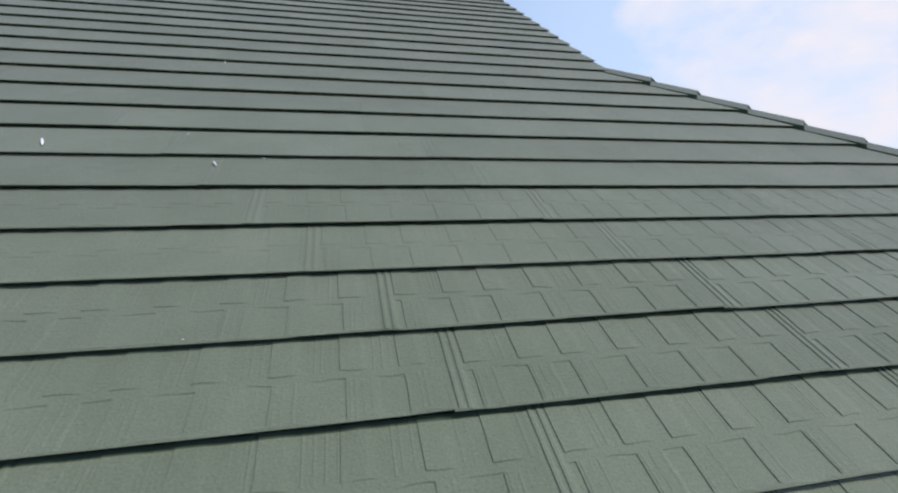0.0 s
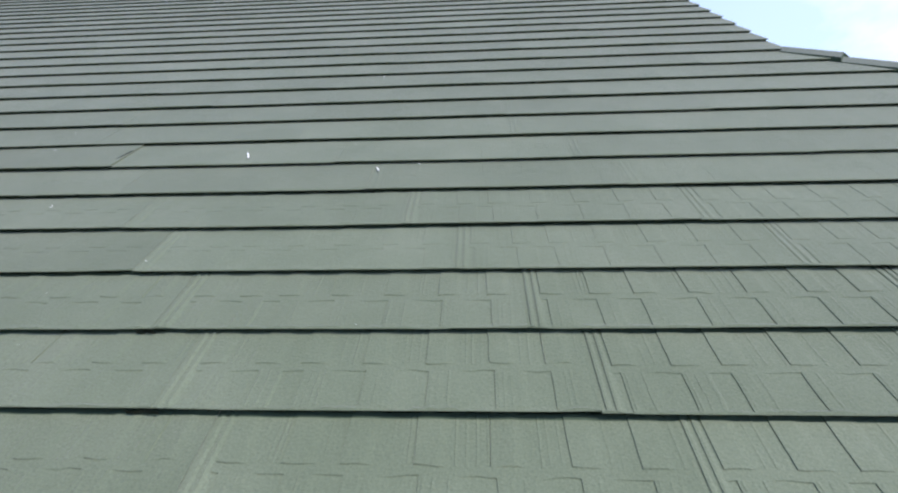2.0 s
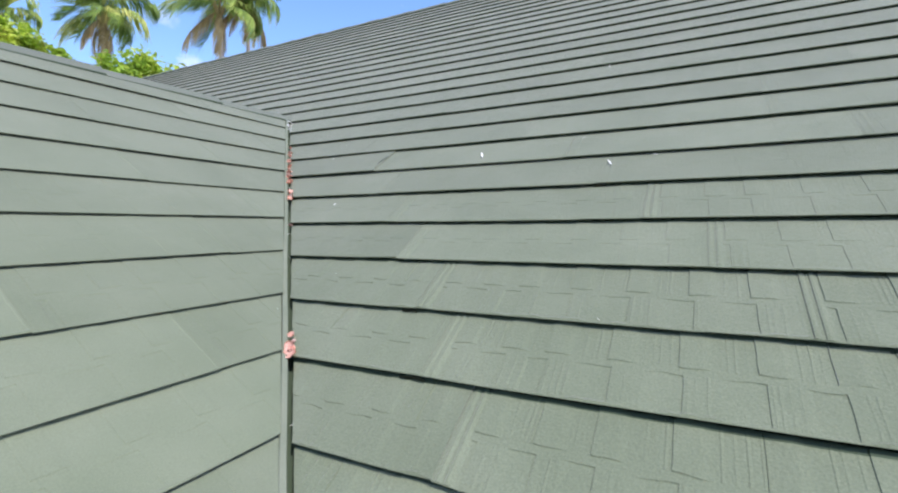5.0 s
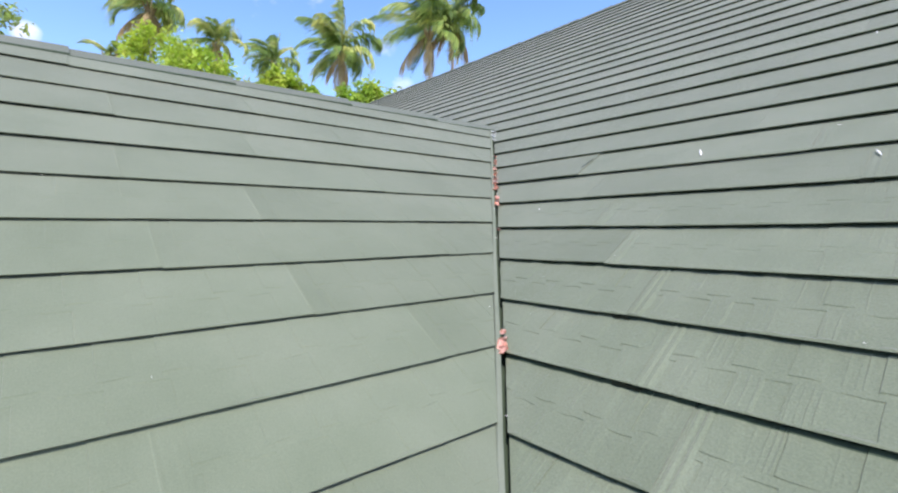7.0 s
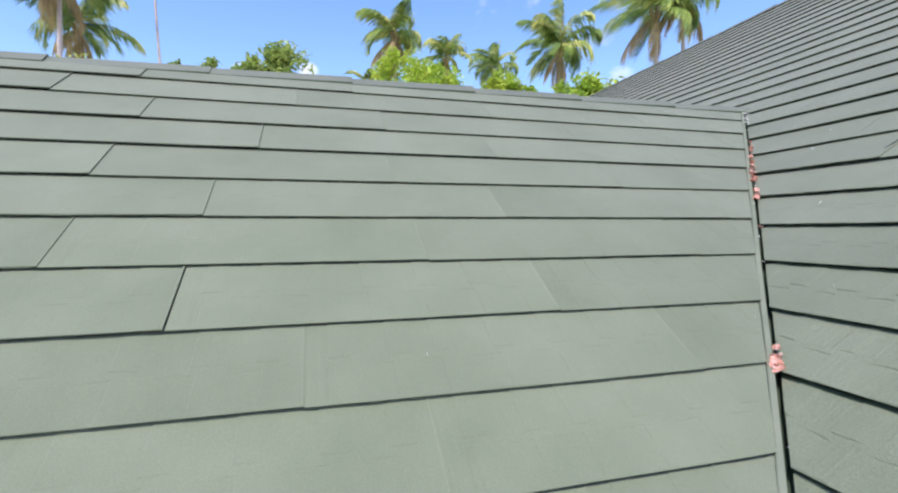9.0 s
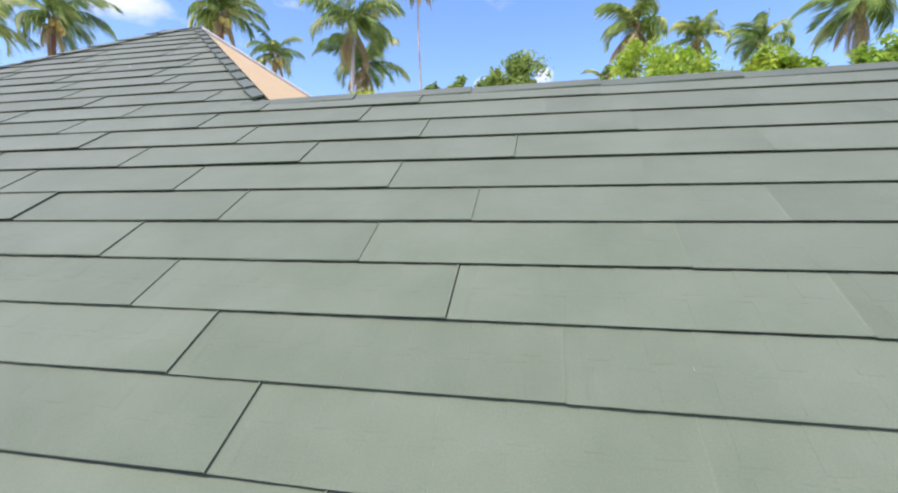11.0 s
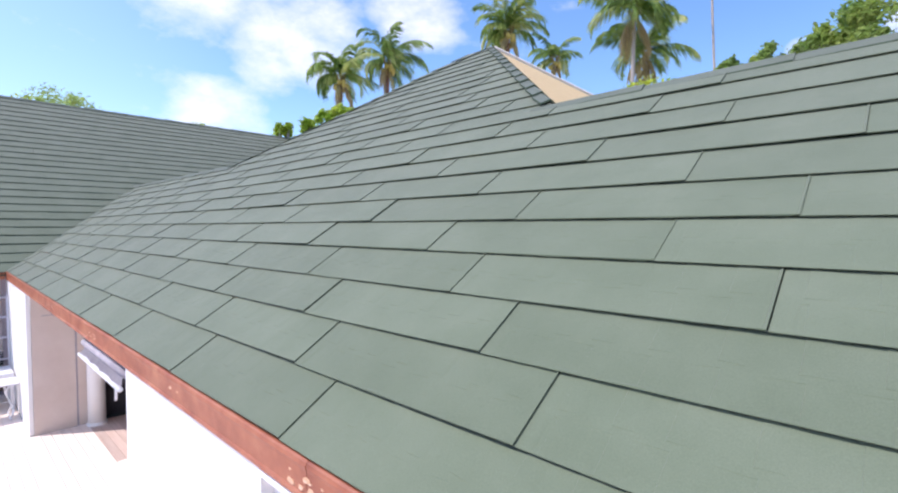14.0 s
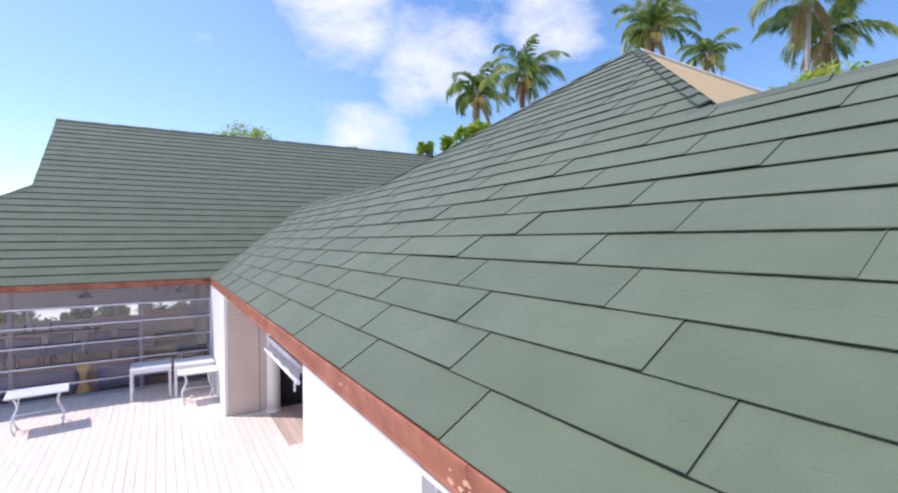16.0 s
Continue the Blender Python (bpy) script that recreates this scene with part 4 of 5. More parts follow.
def armchair(x, y, turn, mat, words, slim=1.0):
    c = empty("armchair", Matrix.Translation((x, y, DECK_Z - 0.01)) @ Matrix.Rotation(turn, 4, "Z") @ Matrix.Diagonal((slim, 0.85, 1.0, 1.0)), words, "chair", "chairs in the glazed room")
    boxed("seat", (-0.3, -0.3, 0.30), (0.3, 0.3, 0.44), mat, c, 0.04)
    boxed("backrest", (-0.32, 0.22, 0.44), (0.32, 0.36, 0.95), mat, c, 0.05)
    for sx in (-1, 1):
        boxed("armrest", (sx * 0.36 - 0.05, -0.3, 0.32), (sx * 0.36 + 0.05, 0.3, 0.62), mat, c, 0.03)
        for sy in (-0.26, 0.26):
            boxed("leg", (sx * 0.28 - 0.02, sy - 0.02, 0.0), (sx * 0.28 + 0.02, sy + 0.02, 0.30), M_DARK, c)
    return c


for x, y, turn in ((4.6, -5.6, -1.45), (4.5, -4.7, -1.6), (4.7, -3.9, -1.7), (4.4, -2.9, -1.5), (4.6, -2.1, -1.62)):
    armchair(WEST_WALL_X - x, y, turn, M_NAVY, "navy fabric armchair at the back of the glazed room")


def sofa(x, y, long, turn, high, mat, words):
    """A long upholstered sofa: base, back, arms, cushions and feet; its back is on its own +y side."""
    f = empty("sofa", Matrix.Translation((x, y, DECK_Z - 0.01)) @ Matrix.Rotation(turn, 4, "Z"), words, "sofa", "sofas in the glazed room")
    boxed("base", (-long / 2, -0.36, 0.10), (long / 2, 0.36, 0.30), mat, f, 0.03)
    boxed("backrest", (-long / 2, 0.24, 0.302), (long / 2, 0.40, high), mat, f, 0.06)
    for sx in (-1, 1):
        boxed("armrest", (sx * (long / 2 - 0.08) - 0.08, -0.36, 0.302), (sx * (long / 2 - 0.08) + 0.08, 0.235, 0.52), mat, f, 0.04)
        for sy in (-0.3, 0.3):
            boxed("foot", (sx * (long / 2 - 0.1) - 0.025, sy - 0.025, 0.0), (sx * (long / 2 - 0.1) + 0.025, sy + 0.025, 0.098), M_DARK, f)
    count = max(2, round(long / 0.7))
    for i in range(count):
        a = -long / 2 + 0.165 + (long - 0.33) * i / count
        boxed("cushion", (a + 0.005, -0.38, 0.303), (a + (long - 0.33) / count - 0.005, 0.236, 0.42), mat, f, 0.035)
    return f


sofa(WEST_WALL_X - 0.62, -4.25, 2.4, -math.pi / 2, 0.68, M_NAVY, "navy fabric sofa with its back to the glass front")
sofa(WEST_WALL_X - 0.66, -2.05, 1.15, -math.pi / 2, 0.66, M_NAVY, "short navy fabric sofa with its back to the glass front")
sofa(WEST_WALL_X - 4.4, -0.75, 1.25, math.pi / 2, 0.72, M_DARK, "black sofa in the corner of the glazed room")


def hourglass_stool(x, y, words):
    """A turned stool with a narrow waist."""
    st = empty("stool", (x, y, DECK_Z - 0.01), words, "stool", "stools in the glazed room")
    prof = [(0.0, 0.16), (0.06, 0.17), (0.20, 0.14), (0.34, 0.075), (0.42, 0.06), (0.50, 0.075), (0.64, 0.13), (0.72, 0.15)]
    part("body", tube(bmesh.new(), [(0, 0, z) for z, r in prof], [r for z, r in prof], 18), M_YELLOW, st, smooth=True)
    part("seat", tube(bmesh.new(), [(0, 0, 0.722), (0, 0, 0.74), (0, 0, 0.77), (0, 0, 0.78)], [0.15, 0.165, 0.16, 0.13], 18), M_YELLOW, st, smooth=True)


hourglass_stool(WEST_WALL_X - 0.24, -2.89, "yellow hourglass-shaped stool close behind the glass")


def sideboard(x, y0, y1, high, words):
    """Low wooden cupboard with two doors and dark knobs towards the glass."""
    c = empty("sideboard", (x, y0, DECK_Z - 0.01), words, "sideboard")
    wide = y1 - y0
    boxed("body", (-0.45, 0.0, 0.06), (0.0, wide, high - 0.032), M_CABINET, c, 0.006)
    boxed("worktop", (-0.47, -0.02, high - 0.03), (0.03, wide + 0.02, high), M_CABINET, c, 0.006)
    boxed("plinth", (-0.42, 0.03, 0.0), (-0.03, wide - 0.03, 0.058), M_DARK, c)
    for i in range(2):
        d = boxed("door", (0.002, 0.01 + i * wide / 2, 0.08), (0.02, (i + 1) * wide / 2 - 0.01, high - 0.05), M_CABINET, c, 0.004)
        part("knob", tube(bmesh.new(), [(0.021, wide * (0.42 + 0.16 * i), high * 0.62), (0.06, wide * (0.42 + 0.16 * i), high * 0.62)], 0.035, 10), M_DARK, d, "round dark knob", smooth=True)


sideboard(WEST_WALL_X - 1.15, -1.55, -0.78, 0.80, "orange-brown wooden sideboard with dark knobs behind the glass")


def slatted_bench(x, y, words):
    """Dark bench with a backrest of level slats."""
    b = empty("bench", (x, y, DECK_Z - 0.01), words, "bench")
    for sy in (-0.3, 0.3):
        boxed("leg", (-0.03, sy - 0.03, 0.0), (0.03, sy + 0.03, 0.86), M_DARK, b, 0.004)
        boxed("leg", (-0.48, sy - 0.03, 0.0), (-0.42, sy + 0.03, 0.40), M_DARK, b, 0.004)
    for z in (0.52, 0.64, 0.76):
        boxed("slat", (-0.012, -0.27, z), (0.012, 0.27, z + 0.07), M_DARK, b, 0.004)
    for x0 in (-0.47, -0.36, -0.25, -0.14):
        boxed("seat_slat", (x0, -0.36, 0.402), (x0 + 0.09, 0.36, 0.43), M_DARK, b, 0.004)


slatted_bench(WEST_WALL_X - 0.95, -0.32, "dark slatted bench beside the sideboard")


def wall_shelf(y0, y1, z, words):
    """A shelf on two brackets."""
    sh = empty("wall_shelf", (ROOM_X, y0, z), words, "shelf", "shelves in the glazed room")
    boxed("board", (0.002, 0, 0), (0.28, y1 - y0, 0.04), M_DARK, sh, 0.005)
    for y in (0.15, y1 - y0 - 0.19):
        boxed("bracket", (0.002, y, -0.18), (0.20, y + 0.04, -0.002), M_DARK, sh)


def bottle(x, y, z, high, mat, words):
    b = empty("bottle", (x, y, z), words, "bottle", "bottles in the glazed room")
    prof = [(0.0, 0.036), (0.02, 0.04), (0.60, 0.04), (0.72, 0.018), (0.94, 0.014)]
    part("body", tube(bmesh.new(), [(0, 0, a * high) for a, r in prof], [r for a, r in prof], 10), mat, b, smooth=True)
    part("cap", tube(bmesh.new(), [(0, 0, 0.942 * high), (0, 0, high)], 0.016, 8), M_STEEL, b, smooth=True)


wall_shelf(-6.2, -3.0, -2.06, "dark wooden wall shelf under the back windows")
wall_shelf(-1.5, -0.2, -0.62, "dark wooden wall shelf high on the back wall")
stock = random.Random(21)
for y in (-5.9, -5.72, -5.3, -5.1, -4.86, -4.4, -4.2, -3.75, -3.6, -3.3):
    bottle(ROOM_X + 0.14, y + stock.uniform(-0.03, 0.03), -2.02, stock.uniform(0.22, 0.34), stock.choice((M_BOTTLE, M_STEEL, M_CABINET)), "small bottle on the dark wall shelf")


def pendant_lamp(x, y, z, words):
    """Unlit lamp with a conical shade on a cord."""
    lamp = empty("pendant_lamp", (x, y, -0.017), words, "lamp", "lamps in the glazed room")
    part("cord", tube(bmesh.new(), [(0, 0, 0.0), (0, 0, z + 0.017)], 0.008, 6), M_DARK, lamp, smooth=True)
    part("shade", tube(bmesh.new(), [(0, 0, z + 0.016), (0, 0, z - 0.03), (0, 0, z - 0.17), (0, 0, z - 0.175)], [0.04, 0.08, 0.21, 0.20], 18), M_DARK, lamp, smooth=True)


pendant_lamp(WEST_WALL_X - 2.2, -0.62, -0.36, "dark conical pendant lamp over the black sofa")
pendant_lamp(WEST_WALL_X - 2.6, -3.1, -0.42, "dark conical pendant lamp under the room's ceiling")

# ---------------------------------------------------------------- courtyard furniture
def desk(x, y, wide, deep, high, words):
    """Square-legged white table."""
    t = empty("table", (x, y, DECK_Z), words, "table", "white tables on the deck")
    boxed("tabletop", (-deep / 2, -wide / 2, high - 0.05), (deep / 2, wide / 2, high), M_FURNITURE, t, 0.006)
    for sx in (-1, 1):
        for sy in (-1, 1):
            boxed("leg", (sx * (deep / 2 - 0.03) - 0.028, sy * (wide / 2 - 0.03) - 0.028, 0.0), (sx * (deep / 2 - 0.03) + 0.028, sy * (wide / 2 - 0.03) + 0.028, high - 0.051), M_FURNITURE, t, 0.004)
    for sx in (-1, 1):
        boxed("apron", (sx * (deep / 2 - 0.02) - 0.01, -wide / 2 + 0.06, high - 0.11), (sx * (deep / 2 - 0.02) + 0.01, wide / 2 - 0.06, high - 0.052), M_FURNITURE, t)
    return t


desk(-15.83, -1.40, 0.88, 0.85, 0.77, "white square-legged table beside the glazed front")
desk(-15.64, -0.45, 0.90, 0.85, 0.78, "white square-legged table in the corner of the deck")


def garden_table(x, y, wide, deep, high, turn, words):
    """White table with a curved iron base."""
    t = empty("garden_table", Matrix.Translation((x, y, DECK_Z)) @ Matrix.Rotation(turn, 4, "Z"), words, "table", "white tables on the deck")
    boxed("tabletop", (-deep / 2, -wide / 2, high - 0.03), (deep / 2, wide / 2, high), M_FURNITURE, t, 0.008)
    for sy in (-1, 1):
        yy = sy * (wide / 2 - 0.14)
        for sx in (-1, 1):
            pts = []
            for i in range(11):
                a = i / 10
                pts.append((sx * (deep * 0.40 - 0.14 * math.sin(a * math.pi) + 0.06 * math.sin(a * math.tau * 1.5)), yy + sy * 0.05 * math.sin(a * math.tau), 0.016 + (high - 0.050) * a))
            part("leg", tube(bmesh.new(), pts, [0.024 - 0.008 * math.sin(math.pi * i / 10) for i in range(11)], 8), M_FURNITURE, t, smooth=True)
        part("crossbar", tube(bmesh.new(), [(-deep * 0.26, yy, high * 0.42), (deep * 0.26, yy, high * 0.42)], 0.010, 8), M_FURNITURE, t, smooth=True)
        part("foot", tube(bmesh.new(), [(-deep * 0.46, yy, 0.013), (deep * 0.46, yy, 0.013)], 0.012, 8), M_FURNITURE, t, smooth=True)
    part("stretcher", tube(bmesh.new(), [(0, -wide / 2 + 0.14, high * 0.42), (0, wide / 2 - 0.14, high * 0.42)], 0.010, 8), M_FURNITURE, t, smooth=True)
    return t


garden_table(-14.52, -3.40, 1.02, 0.66, 0.78, 0.12, "white garden table with a curved iron base on the sunny deck")
garden_table(-14.72, -0.42, 0.86, 0.58, 0.74, 0.0, "white garden table with a curved iron base before the corner table")

# porch: column, blind, dark door
col = empty("column", (-12.98, 1.03, DECK_Z), "round white column at the porch doorway", "column")
part("shaft", tube(bmesh.new(), [(0, 0, 0.06), (0, 0, 2.80)], [0.15, 0.14], 20), M_WHITE, col, smooth=True)
part("base", tube(bmesh.new(), [(0, 0, 0), (0, 0, 0.06)], [0.175, 0.165], 20), M_WHITE, col)
blind = empty("roller_blind", (-7.4, WALL_Y + 0.09, -0.235), "half-lowered grey canvas roller blind at the porch", "blind")
part("roller", tube(bmesh.new(), [(-0.76, -0.05, -0.02), (1.0, -0.05, -0.02)], 0.045, 12), M_CLOTH, blind, smooth=True)
bm = bmesh.new()
cloth = [[bm.verts.new((-0.72 + 1.69 * i / 12, -0.06 - 0.05 * (k / 4) + 0.012 * math.sin(i * 1.9 + k), -0.04 - 0.022 * k)) for k in range(5)] for i in range(13)]
for a, b in zip(cloth, cloth[1:]):
    for k in range(4):
        bm.faces.new((a[k], a[k + 1], b[k + 1], b[k]))
bmesh.ops.solidify(bm, geom=bm.faces[:], thickness=0.004)
part("canvas", bm, M_CLOTH, blind, smooth=True)
part("bottom_bar", tube(bmesh.new(), [(-0.76, -0.11, -0.146), (1.0, -0.11, -0.146)], 0.022, 10), M_FURNITURE, blind, "white bar along the hem", smooth=True)
part("pull_cord", tube(bmesh.new(), [(0.86, -0.11, -0.148), (0.86, -0.115, -0.27)], 0.012, 6), M_FURNITURE, blind, smooth=True)

# ---------------------------------------------------------------- palms and bushes beyond the roofs
def frond_mesh(rng, length, rise, droop, leaf_len, limp, wind, verts, faces, at, yaw):
    """One feather leaf: a curved rib with many narrow leaflets, combed by the wind."""
    steps = 26
    d0 = Vector((math.cos(yaw), math.sin(yaw), 0.0))
    side = Vector((-d0.y, d0.x, 0.0))
    twist = rng.uniform(-0.5, 0.5)
    pts = []
    p, ang = Vector(at), rise
    for i in range(steps + 1):
        pts.append(p.copy())
        d = d0 * math.cos(ang) + Vector((0, 0, math.sin(ang)))
        d = (d + wind * (i / steps) ** 1.4 * 0.9).normalized()
        p = p + d * (length / steps)
        ang -= droop / steps * (0.3 + 1.5 * i / steps)
    for i in range(steps):
        a, b = pts[i], pts[i + 1]
        r0, r1 = 0.05 * (1 - i / steps) + 0.008, 0.05 * (1 - (i + 1) / steps) + 0.008
        base = len(verts)
        verts.extend([a - side * r0, a + side * r0, b + side * r1, b - side * r1])
        faces.append((base, base + 1, base + 2, base + 3))
    torn = rng.uniform(0.0, 0.16)
    for i in range(3, steps + 1):
        t = i / steps
        ln = leaf_len * (0.4 + 0.95 * math.sin(math.pi * min(1.0, 0.12 + t * 0.84))) * rng.uniform(0.75, 1.2)
        d = (pts[i] - pts[i - 1]).normalized()
        for s in (-1, 1):
            if rng.random() < torn:
                continue
            for sub in (0.0, 0.34, 0.67):
                o = pts[i - 1].lerp(pts[i], sub)
                hang = limp * rng.uniform(0.6, 1.1) + s * twist * 0.5
                dirn = (side * s * (0.8 - 0.35 * t) + d * (0.6 + 0.6 * t) + Vector((0, 0, 0.2 - hang)) + wind * 0.7).normalized()
                mid = o + dirn * ln * 0.5
                tip = o + dirn * ln * 0.9 + Vector((0, 0, -ln * max(0.15, limp) * 0.6)) + wind * ln * 0.25
                wv = d * (0.024 + 0.014 * rng.random())
                base = len(verts)
                verts.extend([o - wv * 0.5, o + wv * 0.5, mid + wv, mid - wv, tip])
                faces.append((base, base + 1, base + 2, base + 3))
                faces.append((base + 3, base + 2, base + 4))


def palm(x, y, top, crown, seed, lean=(0.0, 0.0), wind=(0.0, 0.0, 0.0), fronds=22, old=5, fruit=False, words="", droop=1.15, slim=0.8, mat=M_FROND, bark=M_TRUNK):
    """A coconut palm: leaning ringed trunk, feathered crown, dead leaves under it."""
    rng = random.Random(seed)
    thing = empty("palm_tree", (x, y, GROUND_Z), words or "tall coconut palm with a wind-blown green crown", "palm tree", "palms behind the house")
    h = top - GROUND_Z
    pts, rad = [], []
    for i in range(15):
        a = i / 14
        pts.append((-lean[0] * (1 - a) ** 1.6, -lean[1] * (1 - a) ** 1.6, h * a))
        rad.append((0.20 - 0.085 * a + (0.10 * (1 - a) ** 8)) * slim)
    bm = bmesh.new()
    ring_pts, ring_rad = [], []
    for i in range(14):
        for k in range(4):
            a = k / 4
            p = Vector(pts[i]).lerp(Vector(pts[i + 1]), a)
            ring_pts.append(p)
            ring_rad.append((rad[i] * (1 - a) + rad[i + 1] * a) * (1.05 if k % 2 else 0.97))
    part("trunk", tube(bm, ring_pts, ring_rad, 9), bark, thing, "ringed bare trunk", smooth=True)
    bm = bmesh.new()
    for k in range(9):
        a = k * 2.4
        out = Vector((math.cos(a), math.sin(a), 0))
        tube(bm, [Vector((0, 0, h - 0.45)) + out * 0.08, Vector((0, 0, h - 0.15)) + out * 0.20, Vector((0, 0, h + 0.15)) + out * 0.34], [0.07, 0.055, 0.03], 5)
    part("crown_shaft", bm, M_FROND_OLD, thing, "brown fibrous leaf bases")
    w = Vector(wind)
    for i in range(fronds):
        verts, faces = [], []
        yaw = i * 2.399 + rng.uniform(-0.7, 0.7)
        a = i / fronds
        rise = 1.28 - 1.55 * a ** 1.1 + rng.uniform(-0.16, 0.16)
        size = crown * rng.uniform(0.92, 1.22) * (0.8 + 0.3 * math.sin(math.pi * min(1.0, a + 0.2)))
        frond_mesh(rng, size, rise, droop * rng.uniform(0.75, 1.3), crown * 0.30, rng.uniform(0.35, 0.95), w * rng.uniform(0.6, 1.3), verts, faces, (0, 0, h + 0.1), yaw)
        ob = new("frond", mesh_of("frond", verts, faces, mat))
        ob.parent = thing
    if old:
        for i in range(old):
            verts, faces = [], []
            frond_mesh(rng, crown * rng.uniform(0.6, 0.95), rng.uniform(-1.3, -0.5), 0.9, crown * 0.20, 1.3, w * 0.4, verts, faces, (0, 0, h - 0.2), i * 2.1 + rng.uniform(0, 1))
            ob = new("dead_frond", mesh_of("dead_frond", verts, faces, M_FROND_OLD))
            ob.parent = thing
            tagged(ob, "drooping yellow-brown dead leaf")
    if fruit:
        for i in range(9):
            a = i * 0.9
            bm = bmesh.new()
            bmesh.ops.create_icosphere(bm, subdivisions=2, radius=0.15, matrix=Matrix.Translation((math.cos(a) * 0.32, math.sin(a) * 0.32, h - 0.45 - 0.14 * (i % 3))) @ Matrix.Diagonal((1, 1, 1.25, 1)))
            part("coconut", bm, M_FRUIT, thing, smooth=True)
    return thing


def polar(bearing, rise, dist):
    """A place seen from the courtyard corner: bearing to the right of north (radians), rise (height over distance)."""
    return -1.2 + dist * math.sin(bearing), -1.05 + dist * math.cos(bearing), 1.0 + dist * rise


PALMS = [  # bearing, rise, distance, crown, fronds, dead, fruit, lean
    (0.491, 0.362, 25, 3.0, 22, 7, False, (0.4, 0.3)),
    (0.668, 0.412, 26, 4.0, 20, 3, False, (-0.6, 0.2)),
    (0.716, 0.430, 27, 3.5, 16, 5, False, (0.5, 0.0)),
    (0.264, 0.352, 33, 2.9, 19, 4, False, (0.5, 0.4)),
    (0.366, 0.330, 36, 3.0, 19, 5, False, (-0.4, 0.0)),
    (0.160, 0.398, 27, 2.9, 22, 7, False, (-0.3, 0.2)),
    (0.100, 0.300, 30, 1.6, 12, 2, False, (0.2, 0.2)),
    (-0.977, 0.302, 30, 3.2, 22, 4, True, (1.0, 0.5)),
    (-0.884, 0.338, 31, 3.5, 22, 3, True, (-0.8, 0.6)),
    (-0.641, 0.400, 27, 3.1, 22, 4, True, (0.5, 0.4)),
    (-0.546, 0.338, 36, 2.9, 18, 4, True, (0.4, 0.0)),
    (-0.400, 0.412, 27, 3.0, 24, 6, False, (0.5, 0.3)),
    (-0.378, 0.335, 30, 3.0, 20, 6, False, (-0.4, 0.3)),
    (-0.272, 0.520, 28, 2.9, 18, 4, False, (-1.3, 0.1)),
]
for i, (b, r, dist, crown, fronds, dead, fruit, lean) in enumerate(PALMS):
    px, py, pz = polar(b, r, dist)
    blow = (-1.25, -0.2, -0.35) if b > 0.6 else (-0.70, -0.20, 0.10) if b > 0 else (0.42, 0.30, 0.02) if b < -0.8 else (0.22, -0.12, 0.06)
    palm(px, py, pz, crown * (0.78 if b > 0 else 0.88 if -0.45 < b < -0.35 else 0.70), 100 + i, lean, blow, round(fronds * 0.72), dead, fruit, "coconut palm with yellow nuts and a feathered green crown" if fruit else "",
         slim=0.42 if r > 0.5 else 0.75, mat=M_FROND if b > 0 else M_FROND_GREEN, bark=M_TRUNK_RED if fruit else M_TRUNK, droop=1.9)


def bush(x, y, top, rad, mat, seed, words, leaves=2400, leaf=0.22, lumps=26):
    """A leafy broad-leaved tree: trunk, limbs and many single leaves in uneven clumps."""
    rng = random.Random(seed)
    thing = empty("broadleaf_tree", (x, y, GROUND_Z), words, "tree", "trees behind the house")
    h = top - GROUND_Z
    bm = bmesh.new()
    tube(bm, [(0, 0, 0), (0.1, 0.05, h * 0.4), (0, 0, h * 0.7)], [0.22, 0.16, 0.08], 8)
    part("trunk", bm, M_TRUNK, thing, smooth=True)
    clumps = []
    for i in range(lumps):
        a = rng.uniform(0, math.tau)
        r = rad * math.sqrt(rng.random()) * 1.05
        zz = h - rad * 0.25 - rng.random() ** 1.3 * rad * 1.3 - 0.45 * r * r / rad
        clumps.append((Vector((math.cos(a) * r, math.sin(a) * r, zz)), rad * rng.uniform(0.16, 0.36)))
    for c, r in clumps[:6]:
        bm = bmesh.new()
        tube(bm, [(0, 0, h * 0.45), tuple(c * 0.6 + Vector((0, 0, h * 0.25))), tuple(c)], [0.09, 0.05, 0.02], 6)
        part("limb", bm, M_TRUNK, thing, smooth=True)
    verts, faces = [], []
    for i in range(leaves):
        c, r = clumps[i % lumps]
        v = Vector((rng.gauss(0, 0.8), rng.gauss(0, 0.8), rng.gauss(0, 0.65))) * r
        if i % 5 == 0:                                    # shoots that stick out of the clump
            way = Vector((rng.gauss(0, 0.5), rng.gauss(0, 0.5), 1.0)).normalized()
            v = way * r * rng.uniform(0.6, 2.0)
        p = c + v
        m = Euler((rng.uniform(-0.9, 0.9), rng.uniform(-0.9, 0.9), rng.uniform(0, 6.28))).to_matrix()
        s = leaf * rng.uniform(0.5, 1.2)
        base = len(verts)
        for q in ((-s, 0, 0), (-s * 0.2, -s * 0.42, s * 0.12), (s * 0.5, -s * 0.3, s * 0.1), (s, 0, -s * 0.1), (s * 0.5, s * 0.3, s * 0.1), (-s * 0.2, s * 0.42, s * 0.12)):
            verts.append(p + m @ Vector(q))
        faces.append((base, base + 1, base + 2, base + 3))
        faces.append((base, base + 3, base + 4, base + 5))
    ob = new("crown", mesh_of("crown", verts, faces, mat))
    ob.parent = thing
    return thing


